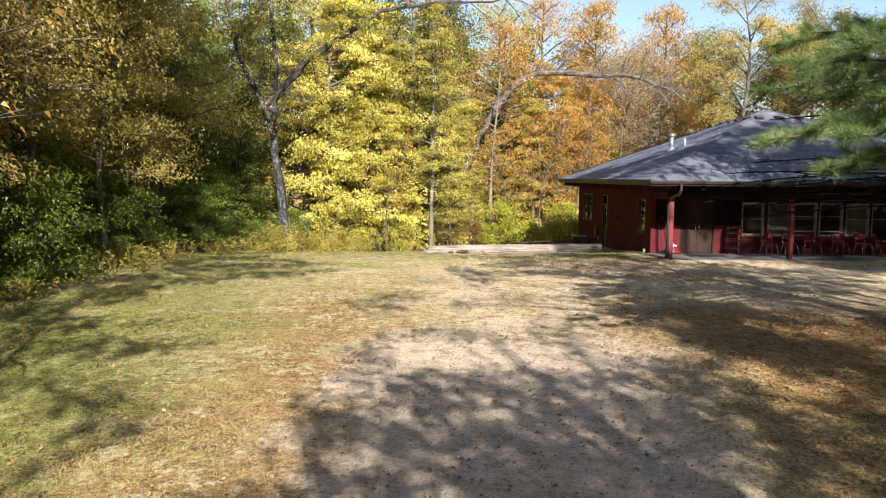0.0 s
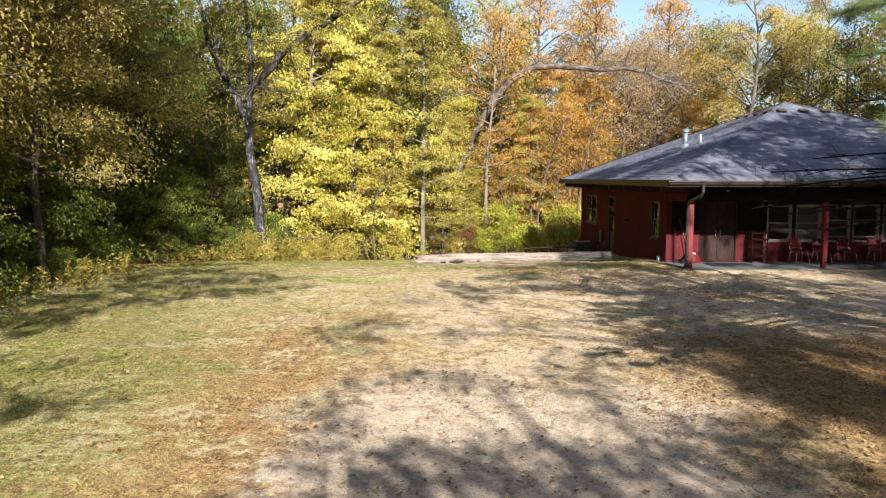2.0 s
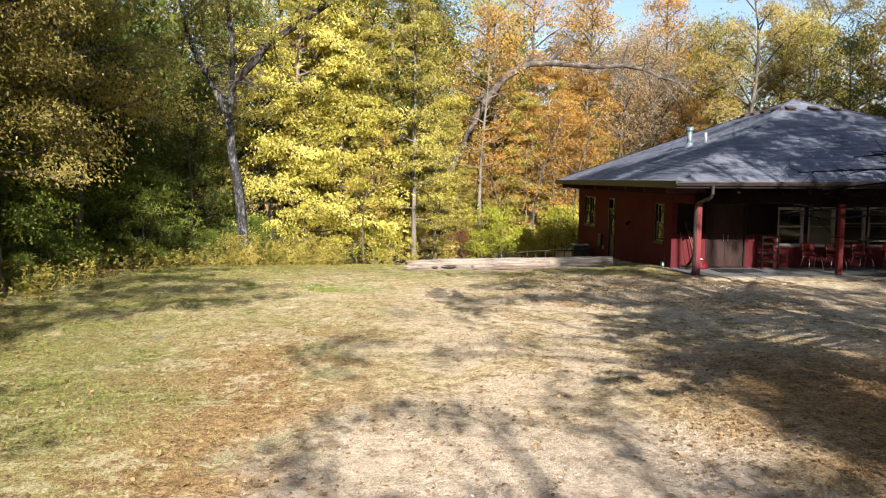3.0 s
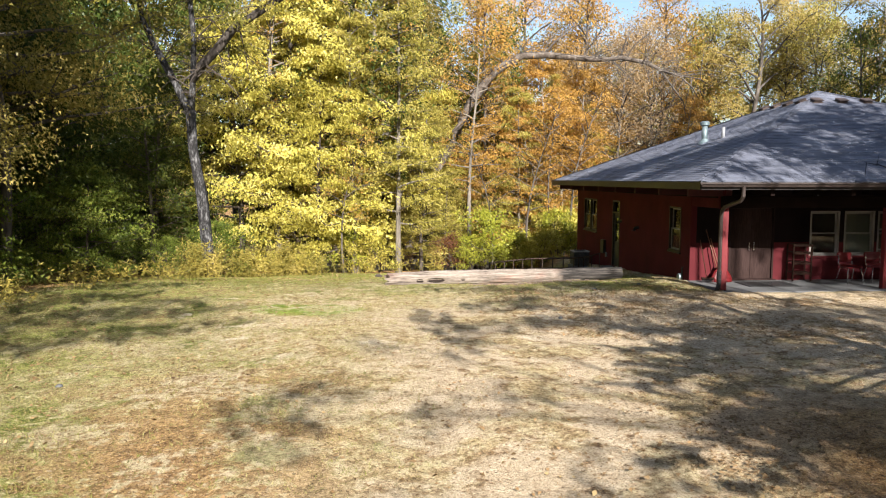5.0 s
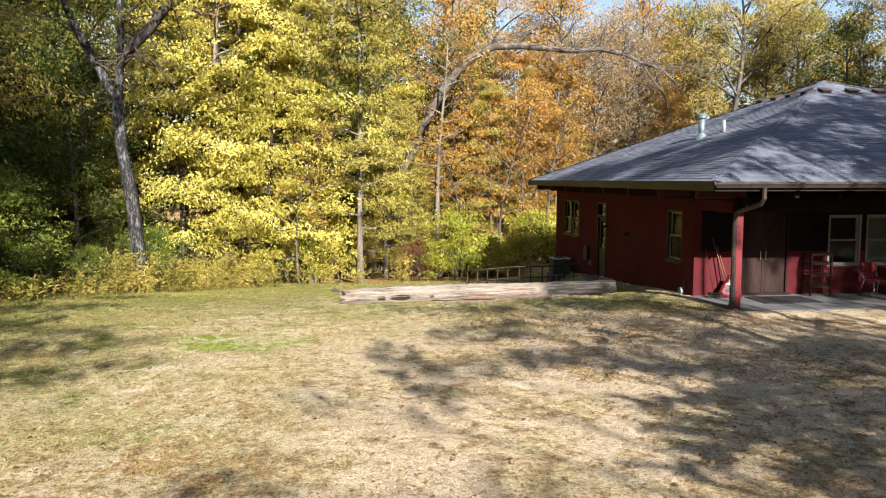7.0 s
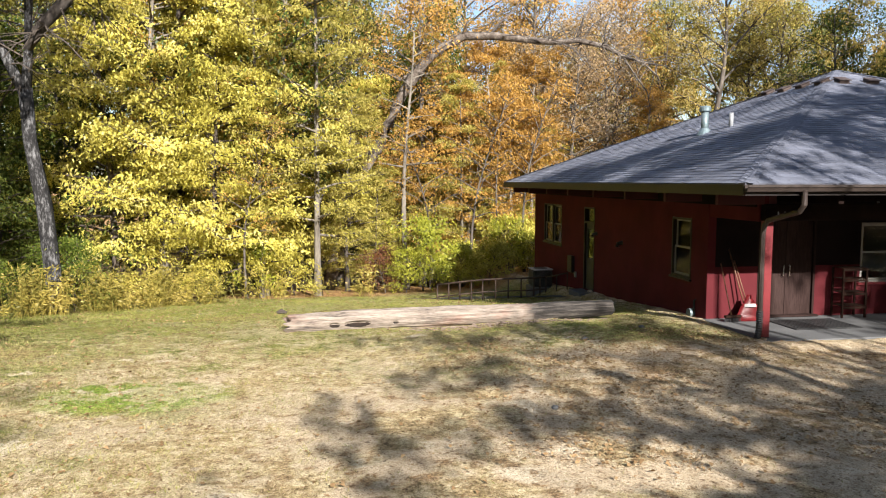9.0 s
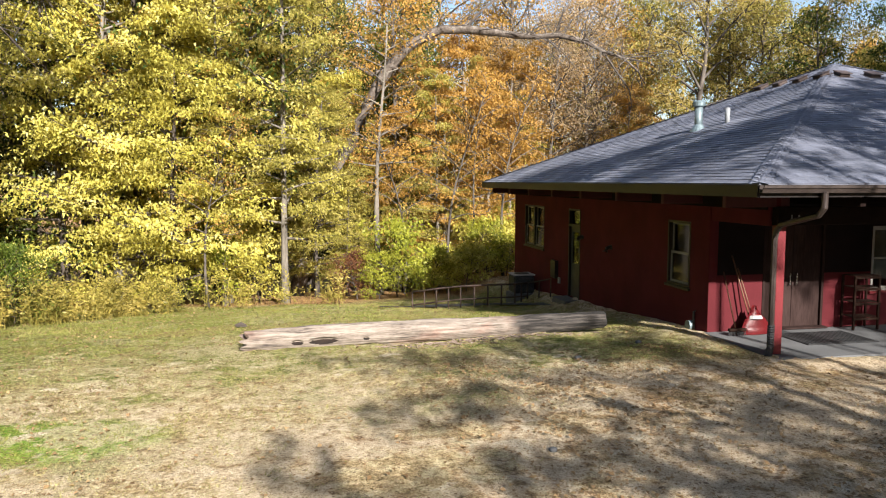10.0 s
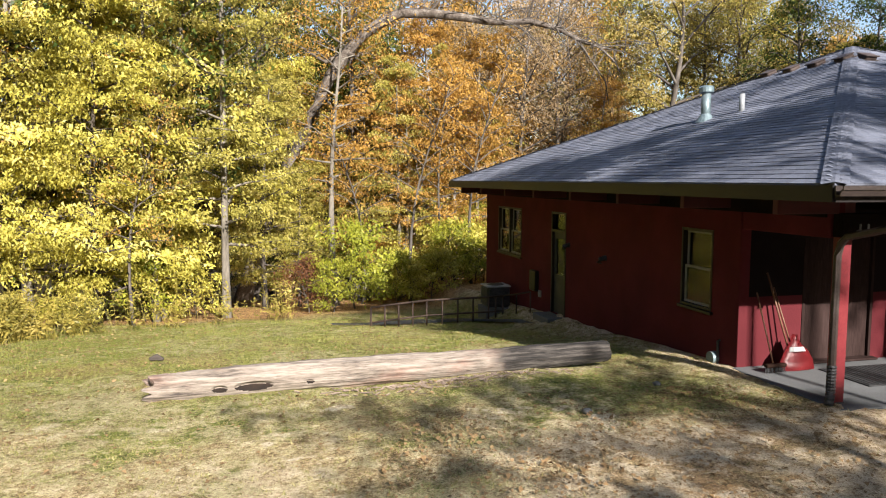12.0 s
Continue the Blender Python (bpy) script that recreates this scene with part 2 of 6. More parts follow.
def log_material():
    """Bleached wood with dark cracks along it, pinkish rot and grey weathering."""
    m, nt, nd, lk, bs = nodes_of("bleached_log_wood")
    streak = noise_tex(nt, 16.0, 5, 0.65, stretch=(0.07, 1, 1))
    patch = noise_tex(nt, 1.5, 4, 0.6, stretch=(0.5, 1, 1))
    grain = noise_tex(nt, 45.0, 3, 0.6, stretch=(0.12, 1, 1))
    pale = ramp(nt, calc(nt, "ADD", calc(nt, "MULTIPLY", streak, 0.6), calc(nt, "MULTIPLY", grain, 0.4)), [(0.36, (0.05, 0.04, 0.033)), (0.46, (0.165, 0.134, 0.108)), (0.62, (0.3, 0.255, 0.212))])
    rot = ramp(nt, streak, [(0.35, (0.07, 0.042, 0.032)), (0.5, (0.2, 0.13, 0.1)), (0.65, (0.34, 0.255, 0.205))])
    col = mixed(nt, ramp(nt, patch, [(0.53, (0, 0, 0)), (0.63, (1, 1, 1))]), pale, rot)
    # grey bark still clinging towards the thin end
    sep = nd.new("ShaderNodeSeparateXYZ")
    lk.new(nd.new("ShaderNodeTexCoord").outputs["Object"], sep.inputs[0])
    cling = calc(nt, "ADD", calc(nt, "MULTIPLY", sep.outputs[0], 0.5), calc(nt, "ADD", calc(nt, "MULTIPLY", patch, 0.9), calc(nt, "MULTIPLY", streak, 0.5)))
    bark = ramp(nt, streak, [(0.4, (0.005, 0.004, 0.003)), (0.5, (0.024, 0.02, 0.017)), (0.66, (0.085, 0.074, 0.064))])
    col = mixed(nt, ramp(nt, calc(nt, "MULTIPLY", cling, 0.5), [(0.74, (0, 0, 0)), (0.82, (1, 1, 1))]), col, bark)
    lk.new(col, bs.inputs["Base Color"])
    bs.inputs["Roughness"].default_value = 0.9
    bumped(nt, bs, calc(nt, "ADD", streak, calc(nt, "MULTIPLY", grain, 0.4)), 0.7, 0.03)
    return m


GROUND = ground_material()
RED = surface("red_paint", (0.065, 0.0115, 0.0145), (0.088, 0.0155, 0.019), (0.114, 0.021, 0.0255), 0.9, 60, 0.85, 0.12, gloss=0.1)
RAFTER_RED = surface("dull_red_rafter_paint", (0.04, 0.008, 0.009), (0.065, 0.013, 0.014), (0.09, 0.02, 0.02), 2, 40, 0.7, 0.2)
# wall colour with the deep shade under the eaves put into it
SHADED_WALL = surface("shaded_porch_wall", (0.008, 0.006, 0.006), (0.013, 0.009, 0.009), (0.021, 0.014, 0.014), 0.9, 60, 0.88, 0.12, gloss=0.04)
RED_TRIM = surface("red_trim_paint", (0.09, 0.0075, 0.011), (0.13, 0.0115, 0.0155), (0.17, 0.02, 0.0235), 2.5, 50, 0.5, 0.15)
BROWN_TRIM = surface("brown_fascia_paint", (0.0055, 0.004, 0.004), (0.0095, 0.0066, 0.0062), (0.015, 0.0105, 0.0098), 1.5, 40, 0.45, 0.1)
SOFFIT = surface("dark_soffit_boards", (0.007, 0.0045, 0.004), (0.012, 0.0075, 0.0065), (0.02, 0.0115, 0.0095), 1.5, 40, 0.85, 0.2, gloss=0.05)
DOOR_WOOD = surface("weathered_door_wood", (0.017, 0.0105, 0.0092), (0.03, 0.0185, 0.0165), (0.052, 0.033, 0.03), 2.0, 35, 0.8, 0.25, stretch=(1, 1, 0.15), gloss=0.04)
DARK_WOOD = surface("dark_rack_wood", (0.009, 0.0045, 0.003), (0.018, 0.009, 0.006), (0.034, 0.017, 0.011), 3, 45, 0.7, 0.2, gloss=0.08)
HANDLE_WOOD = surface("worn_handle_wood", (0.08, 0.036, 0.02), (0.14, 0.066, 0.036), (0.2, 0.105, 0.06), 3, 60, 0.55, 0.1)
WHITE = surface("off_white_frame_paint", (0.17, 0.165, 0.15), (0.25, 0.24, 0.22), (0.33, 0.32, 0.29), 3, 60, 0.5, 0.08)
BLIND = surface("pale_window_blind", (0.13, 0.13, 0.12), (0.18, 0.18, 0.165), (0.22, 0.22, 0.2), 2, 50, 0.8, 0.0)
CONCRETE = surface("porch_concrete", (0.066, 0.067, 0.068), (0.102, 0.1045, 0.106), (0.14, 0.143, 0.145), 0.8, 45, 0.85, 0.25)
SHINGLE = surface("asphalt_shingle", (0.08, 0.087, 0.112), (0.143, 0.154, 0.192), (0.238, 0.25, 0.294), 1.1, 55, 0.85, 0.4, vary=0.36, gloss=0.2)
VENT_DARK = surface("dark_roof_vent", (0.035, 0.025, 0.022), (0.06, 0.042, 0.036), (0.09, 0.065, 0.055), 4, 50, 0.6, 0.1)
GALV = surface("galvanised_metal", (0.1, 0.14, 0.15), (0.17, 0.225, 0.24), (0.25, 0.3, 0.31), 6, 40, 0.5, 0.05, metal=0.5)
PVC = surface("pale_plastic_pipe", (0.17, 0.18, 0.19), (0.23, 0.24, 0.25), (0.29, 0.3, 0.31), 6, 60, 0.45, 0.04)
GUTTER = surface("brown_gutter_metal", (0.022, 0.016, 0.014), (0.042, 0.031, 0.027), (0.075, 0.06, 0.054), 2, 50, 0.42, 0.05, metal=0.2, gloss=0.5)
BLACK = surface("black_rubber", (0.012, 0.012, 0.013), (0.025, 0.025, 0.026), (0.05, 0.05, 0.05), 5, 60, 0.6, 0.2)
DARK_METAL = surface("dark_grey_metal", (0.03, 0.032, 0.034), (0.055, 0.058, 0.06), (0.09, 0.09, 0.09), 4, 60, 0.5, 0.1, metal=0.4)
RUST_METAL = surface("rusty_rail_metal", (0.03, 0.018, 0.013), (0.055, 0.035, 0.026), (0.09, 0.06, 0.045), 5, 60, 0.65, 0.2, metal=0.4)
CHROME = surface("chair_chrome", (0.5, 0.5, 0.5), (0.62, 0.62, 0.62), (0.72, 0.72, 0.72), 5, 40, 0.25, 0.0, metal=1.0)
RED_PLASTIC = surface("red_moulded_plastic", (0.11, 0.008, 0.01), (0.16, 0.011, 0.014), (0.22, 0.02, 0.022), 4, 60, 0.42, 0.04)
GREY_PLASTIC = surface("grey_plastic", (0.25, 0.25, 0.25), (0.38, 0.38, 0.37), (0.48, 0.48, 0.47), 5, 60, 0.5, 0.05)
INSIDE = surface("plain_inner_wall", (0.07, 0.06, 0.05), (0.1, 0.09, 0.075), (0.13, 0.115, 0.1), 1, 30, 0.9, 0.0)
BARK = surface("grey_brown_bark", (0.035, 0.029, 0.024), (0.095, 0.08, 0.066), (0.2, 0.175, 0.145), 2.2, 16, 0.92, 0.9, stretch=(1, 1, 0.22))
OAK_BARK = surface("dark_furrowed_bark", (0.012, 0.01, 0.009), (0.045, 0.037, 0.031), (0.13, 0.112, 0.095), 3.0, 14, 0.95, 1.0, stretch=(1, 1, 0.3))
WALNUT_BARK = surface("grey_ridged_bark", (0.004, 0.004, 0.004), (0.022, 0.021, 0.021), (0.2, 0.198, 0.2), 5.5, 22, 0.95, 1.0, stretch=(1, 1, 0.4))
ARCH_BARK = surface("brown_crooked_bark", (0.03, 0.023, 0.019), (0.11, 0.088, 0.07), (0.26, 0.23, 0.2), 3.5, 18, 0.93, 1.0)
DARK_BARK = surface("dark_bark", (0.03, 0.024, 0.02), (0.075, 0.06, 0.048), (0.14, 0.115, 0.09), 2.2, 16, 0.92, 0.9, stretch=(1, 1, 0.22))
PALE_BARK = surface("pale_bark", (0.12, 0.1, 0.08), (0.24, 0.21, 0.17), (0.38, 0.34, 0.28), 1.8, 14, 0.9, 0.7, stretch=(1, 1, 0.3))
SPLINTER = surface("pale_rotten_splinters", (0.1, 0.07, 0.053), (0.2, 0.15, 0.115), (0.31, 0.245, 0.19), 3, 30, 0.9, 0.4)
PEBBLE = surface("track_pebbles", (0.2, 0.18, 0.155), (0.36, 0.33, 0.29), (0.55, 0.52, 0.47), 3, 40, 0.85, 0.2, vary=0.7)
TAN_BARK = surface("tan_grey_bark", (0.07, 0.06, 0.048), (0.16, 0.14, 0.112), (0.27, 0.24, 0.195), 1.8, 14, 0.9, 0.7, stretch=(1, 1, 0.3))
LOG_WOOD = log_material()
LOG_BARK = surface("grey_log_bark", (0.022, 0.017, 0.014), (0.075, 0.06, 0.05), (0.19, 0.165, 0.14), 5.0, 18, 0.95, 1.0, stretch=(0.14, 1, 1))
GLASS = glass_material()
DEAD_TWIG = surface("dark_dead_twigs", (0.005, 0.0045, 0.0045), (0.011, 0.0095, 0.009), (0.026, 0.023, 0.021), 6, 40, 0.95, 0.3, gloss=0.05)
# rotten wood darkened to carry the shade inside the log's hollows
HOLLOW_SHADE = surface("shaded_rotten_hollow", (0.006, 0.004, 0.003), (0.014, 0.009, 0.006), (0.03, 0.018, 0.012), 6, 40, 0.95, 0.5)

YELLOW = leafage("yellow_maple_leaves", [(0.17, 0.155, 0.028), (0.41, 0.365, 0.064), (0.64, 0.565, 0.125), (0.76, 0.65, 0.29)], 0.34)
YELLOW_GREEN = leafage("yellow_green_leaves", [(0.11, 0.108, 0.022), (0.29, 0.26, 0.05), (0.48, 0.41, 0.1), (0.6, 0.49, 0.21)], 0.36)
LIME = leafage("lime_leaves", [(0.08, 0.1, 0.012), (0.2, 0.22, 0.025), (0.36, 0.36, 0.042), (0.46, 0.42, 0.09)], 0.3)
ORANGE = leafage("orange_maple_leaves", [(0.15, 0.08, 0.022), (0.35, 0.197, 0.04), (0.54, 0.31, 0.075), (0.6, 0.42, 0.15)], 0.36)
GREEN = leafage("late_green_leaves", [(0.018, 0.032, 0.007), (0.042, 0.066, 0.012), (0.09, 0.112, 0.02), (0.2, 0.185, 0.04)])
UNDERGROWTH = leafage("green_undergrowth_leaves", [(0.038, 0.068, 0.012), (0.095, 0.14, 0.02), (0.18, 0.215, 0.035), (0.33, 0.31, 0.06)], 0.36)
OLIVE = leafage("fading_olive_leaves", [(0.06, 0.056, 0.016), (0.15, 0.125, 0.032), (0.27, 0.205, 0.05), (0.4, 0.285, 0.085)], 0.34)
BROWN = leafage("browned_leaves", [(0.066, 0.05, 0.019), (0.17, 0.118, 0.04), (0.3, 0.2, 0.064), (0.4, 0.3, 0.1)], 0.34)
FADED = leafage("thin_faded_leaves", [(0.09, 0.084, 0.022), (0.22, 0.192, 0.046), (0.385, 0.312, 0.078), (0.56, 0.43, 0.14)], 0.5)
TAN = leafage("thin_tan_leaves", [(0.095, 0.077, 0.027), (0.235, 0.178, 0.055), (0.4, 0.295, 0.088), (0.56, 0.42, 0.15)], 0.5)
WALNUT_LEAF = leafage("thinning_walnut_leaves", [(0.045, 0.05, 0.011), (0.11, 0.11, 0.02), (0.22, 0.19, 0.036), (0.36, 0.29, 0.075)], 0.3)
RUST = leafage("rusty_oak_leaves", [(0.09, 0.075, 0.024), (0.2, 0.155, 0.042), (0.33, 0.245, 0.07), (0.42, 0.34, 0.13)])
PALE = leafage("pale_tan_leaves", [(0.15, 0.105, 0.06), (0.27, 0.19, 0.105), (0.38, 0.275, 0.15), (0.45, 0.31, 0.12)])
RUSSET = leafage("russet_leaves", [(0.05, 0.022, 0.013), (0.11, 0.045, 0.022), (0.18, 0.085, 0.03), (0.26, 0.16, 0.05)])
NEEDLES = leafage("pine_needles", [(0.05, 0.085, 0.028), (0.1, 0.16, 0.05), (0.19, 0.265, 0.09), (0.34, 0.4, 0.17)], 0.3)
WEED = leafage("goldenrod_stalks", [(0.07, 0.076, 0.018), (0.18, 0.16, 0.035), (0.36, 0.285, 0.065), (0.54, 0.43, 0.14)])
GREEN_BLADES = leafage("green_lawn_blades", [(0.065, 0.098, 0.015), (0.145, 0.172, 0.03), (0.25, 0.25, 0.06), (0.42, 0.37, 0.14)], 0.25, 0.3)
BLADES = leafage("lawn_blades", [(0.08, 0.1, 0.022), (0.2, 0.195, 0.055), (0.37, 0.325, 0.13), (0.52, 0.45, 0.22)], 0.25, 0.3)
FALLEN = leafage("fallen_leaves", [(0.085, 0.052, 0.028), (0.19, 0.118, 0.056), (0.35, 0.23, 0.115), (0.56, 0.43, 0.2)], 0.1, 0.4)


# ---------------------------------------------------------------- helpers of this scene
BASE = {}


def thing(name, at, label, category, group="", kind=""):
    ob = new(name)
    ob.location = at
    ob.empty_display_size = 0.2
    BASE[ob] = Vector(at)
    return tagged(ob, label, category, group, kind)


def part(name, bm, material, parent, label="", smooth=False):
    """Links a bmesh, drawn in the world's own places, as one mesh under a thing or a part."""
    me = bpy.data.meshes.new(name)
    base = BASE.get(parent, Vector((0, 0, 0))) if parent else Vector((0, 0, 0))
    if base.length:
        bmesh.ops.translate(bm, verts=bm.verts, vec=-base)
    bm.to_mesh(me)
    bm.free()
    return mesh_part(name, me, material, parent, label, smooth)


def mesh_part(name, me, material, parent=None, label="", smooth=False):
    me.materials.append(material)
    if smooth:
        me.polygons.foreach_set("use_smooth", [True] * len(me.polygons))
    ob = new(name, me)
    if parent:
        ob.parent = parent
        BASE[ob] = BASE.get(parent, Vector((0, 0, 0)))
    if label:
        ob["label"] = label
    return ob


def box(bm, x0, x1, y0, y1, z0, z1, bevel=0.0, turn=None):
    g = bmesh.ops.create_cube(bm, size=1.0)
    vs = g["verts"]
    m = Matrix.Translation(((x0 + x1) / 2, (y0 + y1) / 2, (z0 + z1) / 2))
    if turn:
        m = m @ turn
    bmesh.ops.transform(bm, matrix=m @ Matrix.Diagonal((x1 - x0, y1 - y0, z1 - z0, 1)), verts=vs)
    if bevel:
        es = list({e for v in vs for e in v.link_edges})
        bmesh.ops.bevel(bm, geom=es, offset=bevel, segments=1, affect="EDGES")
    return bm


def boxed(*a, **k):
    return box(bmesh.new(), *a, **k)


def tube(bm, pts, radii, sides=8, wob=0.0, caps=True, seed=0):
    """A round bar along points, with its own radius at each."""
    rng = random.Random(seed)
    pts = [Vector(p) for p in pts]
    if isinstance(radii, (int, float)):
        radii = [radii] * len(pts)
    rings = []
    up = Vector((0.31, 0.17, 0.93))
    for i, p in enumerate(pts):
        d = (pts[min(i + 1, len(pts) - 1)] - pts[max(i - 1, 0)]).normalized()
        u = d.cross(up)
        if u.length < 0.2:
            u = d.cross(Vector((1, 0, 0)))
        u.normalize()
        v = d.cross(u)
        rings.append([bm.verts.new(p + (u * math.cos(2 * math.pi * k / sides) + v * math.sin(2 * math.pi * k / sides))
                                   * radii[i] * (1 + rng.uniform(-wob, wob))) for k in range(sides)])
    for a, b in zip(rings, rings[1:]):
        for k in range(sides):
            bm.faces.new((a[k], a[(k + 1) % sides], b[(k + 1) % sides], b[k]))
    if caps:
        bm.faces.new(rings[0][::-1])
        bm.faces.new(rings[-1])
    return bm


def raw_mesh(name, verts, faces):
    """A mesh of quads or triangles straight from arrays."""
    me = bpy.data.meshes.new(name)
    n, k = faces.shape
    me.vertices.add(len(verts))
    me.vertices.foreach_set("co", np.asarray(verts, np.float32).ravel())
    me.loops.add(n * k)
    me.loops.foreach_set("vertex_index", np.asarray(faces, np.int32).ravel())
    me.polygons.add(n)
    me.polygons.foreach_set("loop_start", np.arange(0, n * k, k, dtype=np.int32))
    me.update(calc_edges=True)
    me.validate()
    return me


def smoothstep(a, b, v):
    t = np.clip((v - a) / (b - a), 0, 1)
    return t * t * (3 - 2 * t)


def ground_z(x, y):
    """The yard: level up to the fallen log, then falling to the woods, less along the house."""
    x, y = np.asarray(x, float), np.asarray(y, float)
    d = np.clip(y - 28.3, -60, 34)
    fall = np.log1p(np.exp(d / 1.4)) * 1.4
    z = -0.112 * fall * (1 - 0.42 * smoothstep(6.9, 8.1, x))
    z += 0.05 * np.sin(x * 0.55 + 1.2) * np.sin(y * 0.4) * smoothstep(9.5, 6.0, x) + 0.025 * np.sin(x * 1.7 + y * 1.1)
    # banked up level with the porch slab
    z += (0.012 - z) * smoothstep(6.9, 7.8, x) * smoothstep(24.9, 25.5, y) * smoothstep(29.2, 27.8, y)
    z -= 0.12 * smoothstep(8.0, 8.6, x) * smoothstep(25.6, 26.0, y)
    z += smoothstep(60, 140, y) * 3.0 + smoothstep(-14, -40, x) * 2.0
    return z


def gz(x, y):
    return float(ground_z(x, y))


# ---------------------------------------------------------------- ground
def grid_line(parts):
    return np.unique(np.concatenate([np.linspace(a, b, n) for a, b, n in parts]))


gx = grid_line([(-2500, -120, 8), (-120, -20, 26), (-20, 12, 130), (12, 40, 30), (40, 120, 14), (120, 2500, 8)])
gy = grid_line([(-2500, -60, 8), (-60, -4, 20), (-4, 48, 200), (48, 90, 30), (90, 2500, 10)])
GX, GY = np.meshgrid(gx, gy)
rough_rng = np.random.default_rng(5)
GZ = ground_z(GX, GY) + rough_rng.normal(0, 0.012, GX.shape) * (np.abs(GX) < 30)
nx, ny = len(gx), len(gy)
idx = np.arange(nx * ny).reshape(ny, nx)
quads = np.stack([idx[:-1, :-1], idx[:-1, 1:], idx[1:, 1:], idx[1:, :-1]], -1).reshape(-1, 4)
ground = mesh_part("ground", raw_mesh("ground", np.stack([GX, GY, GZ], -1).reshape(-1, 3), quads), GROUND, smooth=True)
tagged(ground, "worn yard of dry grass, bare tan earth and leaf litter", "ground", kind="structure")

# ---------------------------------------------------------------- house
WX, FY = 8.0, 27.72            # outer faces of the west wall and the porch wall
NX, NY = 21.4, 40.2            # outer faces of the east and north walls
EX0, EX1, EY0, EY1, EZ = 7.05, 22.35, 24.88, 41.15, 2.78
APEX = Vector((14.55, 32.9, 5.9))
T = 0.18

house = thing("house", (14.7, 33.0, 0.0), "dark red lodge with a grey shingled pyramid roof", "house")


def wall_along(axis, at, a0, a1, z0, z1, openings, inward):
    """A wall with holes: along x or y, its outer face at 'at', thickness inward; openings are (a0, a1, z0, z1)."""
    bm = bmesh.new()
    cuts_a = sorted({a0, a1, *[o[0] for o in openings], *[o[1] for o in openings]})
    for p, q in zip(cuts_a, cuts_a[1:]):
        holes = sorted((o[2], o[3]) for o in openings if o[0] <= p + 1e-6 and o[1] >= q - 1e-6)
        z = z0
        for h0, h1 in holes + [(z1, z1)]:
            if h0 - z > 1e-4:
                lo, hi = sorted((at, at + inward))
                if axis == "x":
                    box(bm, p, q, lo, hi, z, h0)
                else:
                    box(bm, lo, hi, p, q, z, h0)
            z = h1
    bmesh.ops.remove_doubles(bm, verts=bm.verts, dist=0.0005)
    return bm


W_WIN = [(28.38, 29.26, 0.75, 2.04), (37.05, 39.0, 0.73, 2.05)]
W_DOOR = (34.07, 34.93, -0.39, 2.06)
F_WIN = [(11.45, 12.31, 0.70, 1.96), (12.45, 13.34, 0.70, 1.96), (13.43, 14.35, 0.70, 1.96), (14.43, 15.36, 0.70, 1.96),
         (15.46, 16.37, 0.70, 1.96), (16.46, 17.38, 0.70, 1.96), (17.5, 18.4, 0.70, 1.96), (18.5, 19.4, 0.70, 1.96)]
F_DOOR = (9.12, 10.42, 0.05, 2.08)
part("wall", wall_along("y", WX, FY, NY, -1.3, 2.72, W_WIN + [W_DOOR], T), RED, house)
part("wall", wall_along("x", FY, WX + T, NX - T, -0.5, 1.08, [(a, b, c, min(d, 1.08)) for a, b, c, d in F_WIN + [F_DOOR]], T), RED, house, "red painted lower porch wall")
# upper half coloured near black for the shade the eave throws
part("wall", wall_along("x", FY, WX + T, NX - T, 1.08, 2.72, [(a, b, max(c, 1.08), d) for a, b, c, d in F_WIN + [F_DOOR]], T), SHADED_WALL, house, "upper porch wall darkened for eave shade")
part("corner_board", boxed(WX + 0.002, WX + 0.15, FY - 0.018, FY - 0.002, -0.1, 2.3, 0.004), RED, house)
part("wall", wall_along("y", NX, FY, NY, -1.3, 2.72, [], -T), RED, house)
part("wall", wall_along("x", NY, WX + T, NX - T, -1.3, 2.72, [], -T), RED, house)
part("inner_floor", boxed(WX + T, NX - T, FY + T, NY - T, -0.3, 0.03), INSIDE, house)
part("inner_wall", boxed(WX + T, NX - T, FY + 3.6, FY + 3.7, 0.03, 2.6), INSIDE, house)
part("inner_wall", boxed(11.0, 11.1, FY + T, FY + 3.6, 0.03, 2.6), INSIDE, house)


# ---- roof: deck, shingles, hips, fascia, gutter
def roof_frame(a, b):
    """Along the eave, up the slope, and out of it, for the slope over the eave a-b."""
    a, b = Vector(a), Vector(b)
    u = (b - a).normalized()
    n = u.cross(APEX - a).normalized()
    v = n.cross(u)
    return a, u, v, n, (b - a).length, (APEX - a).dot(u), (APEX - a).dot(v)


corners = [(EX0, EY0, EZ), (EX1, EY0, EZ), (EX1, EY1, EZ), (EX0, EY1, EZ)]
bm = bmesh.new()
top = [bm.verts.new(c) for c in corners]
low = [bm.verts.new((x, y, z - 0.1)) for x, y, z in corners]
tip = bm.verts.new(APEX)
for k in range(4):
    bm.faces.new((top[k], top[(k + 1) % 4], tip))
    bm.faces.new((low[k], low[(k + 1) % 4], top[(k + 1) % 4], top[k]))
bm.faces.new(low[::-1])
roof = part("roof", bm, SHINGLE, house, "low grey asphalt shingle pyramid roof")
part("soffit", boxed(EX0 + 0.02, EX1 - 0.02, EY0 + 0.02, EY1 - 0.02, EZ - 0.135, EZ - 0.105), SOFFIT, house)

COURSE, TAB = 0.142, 0.30
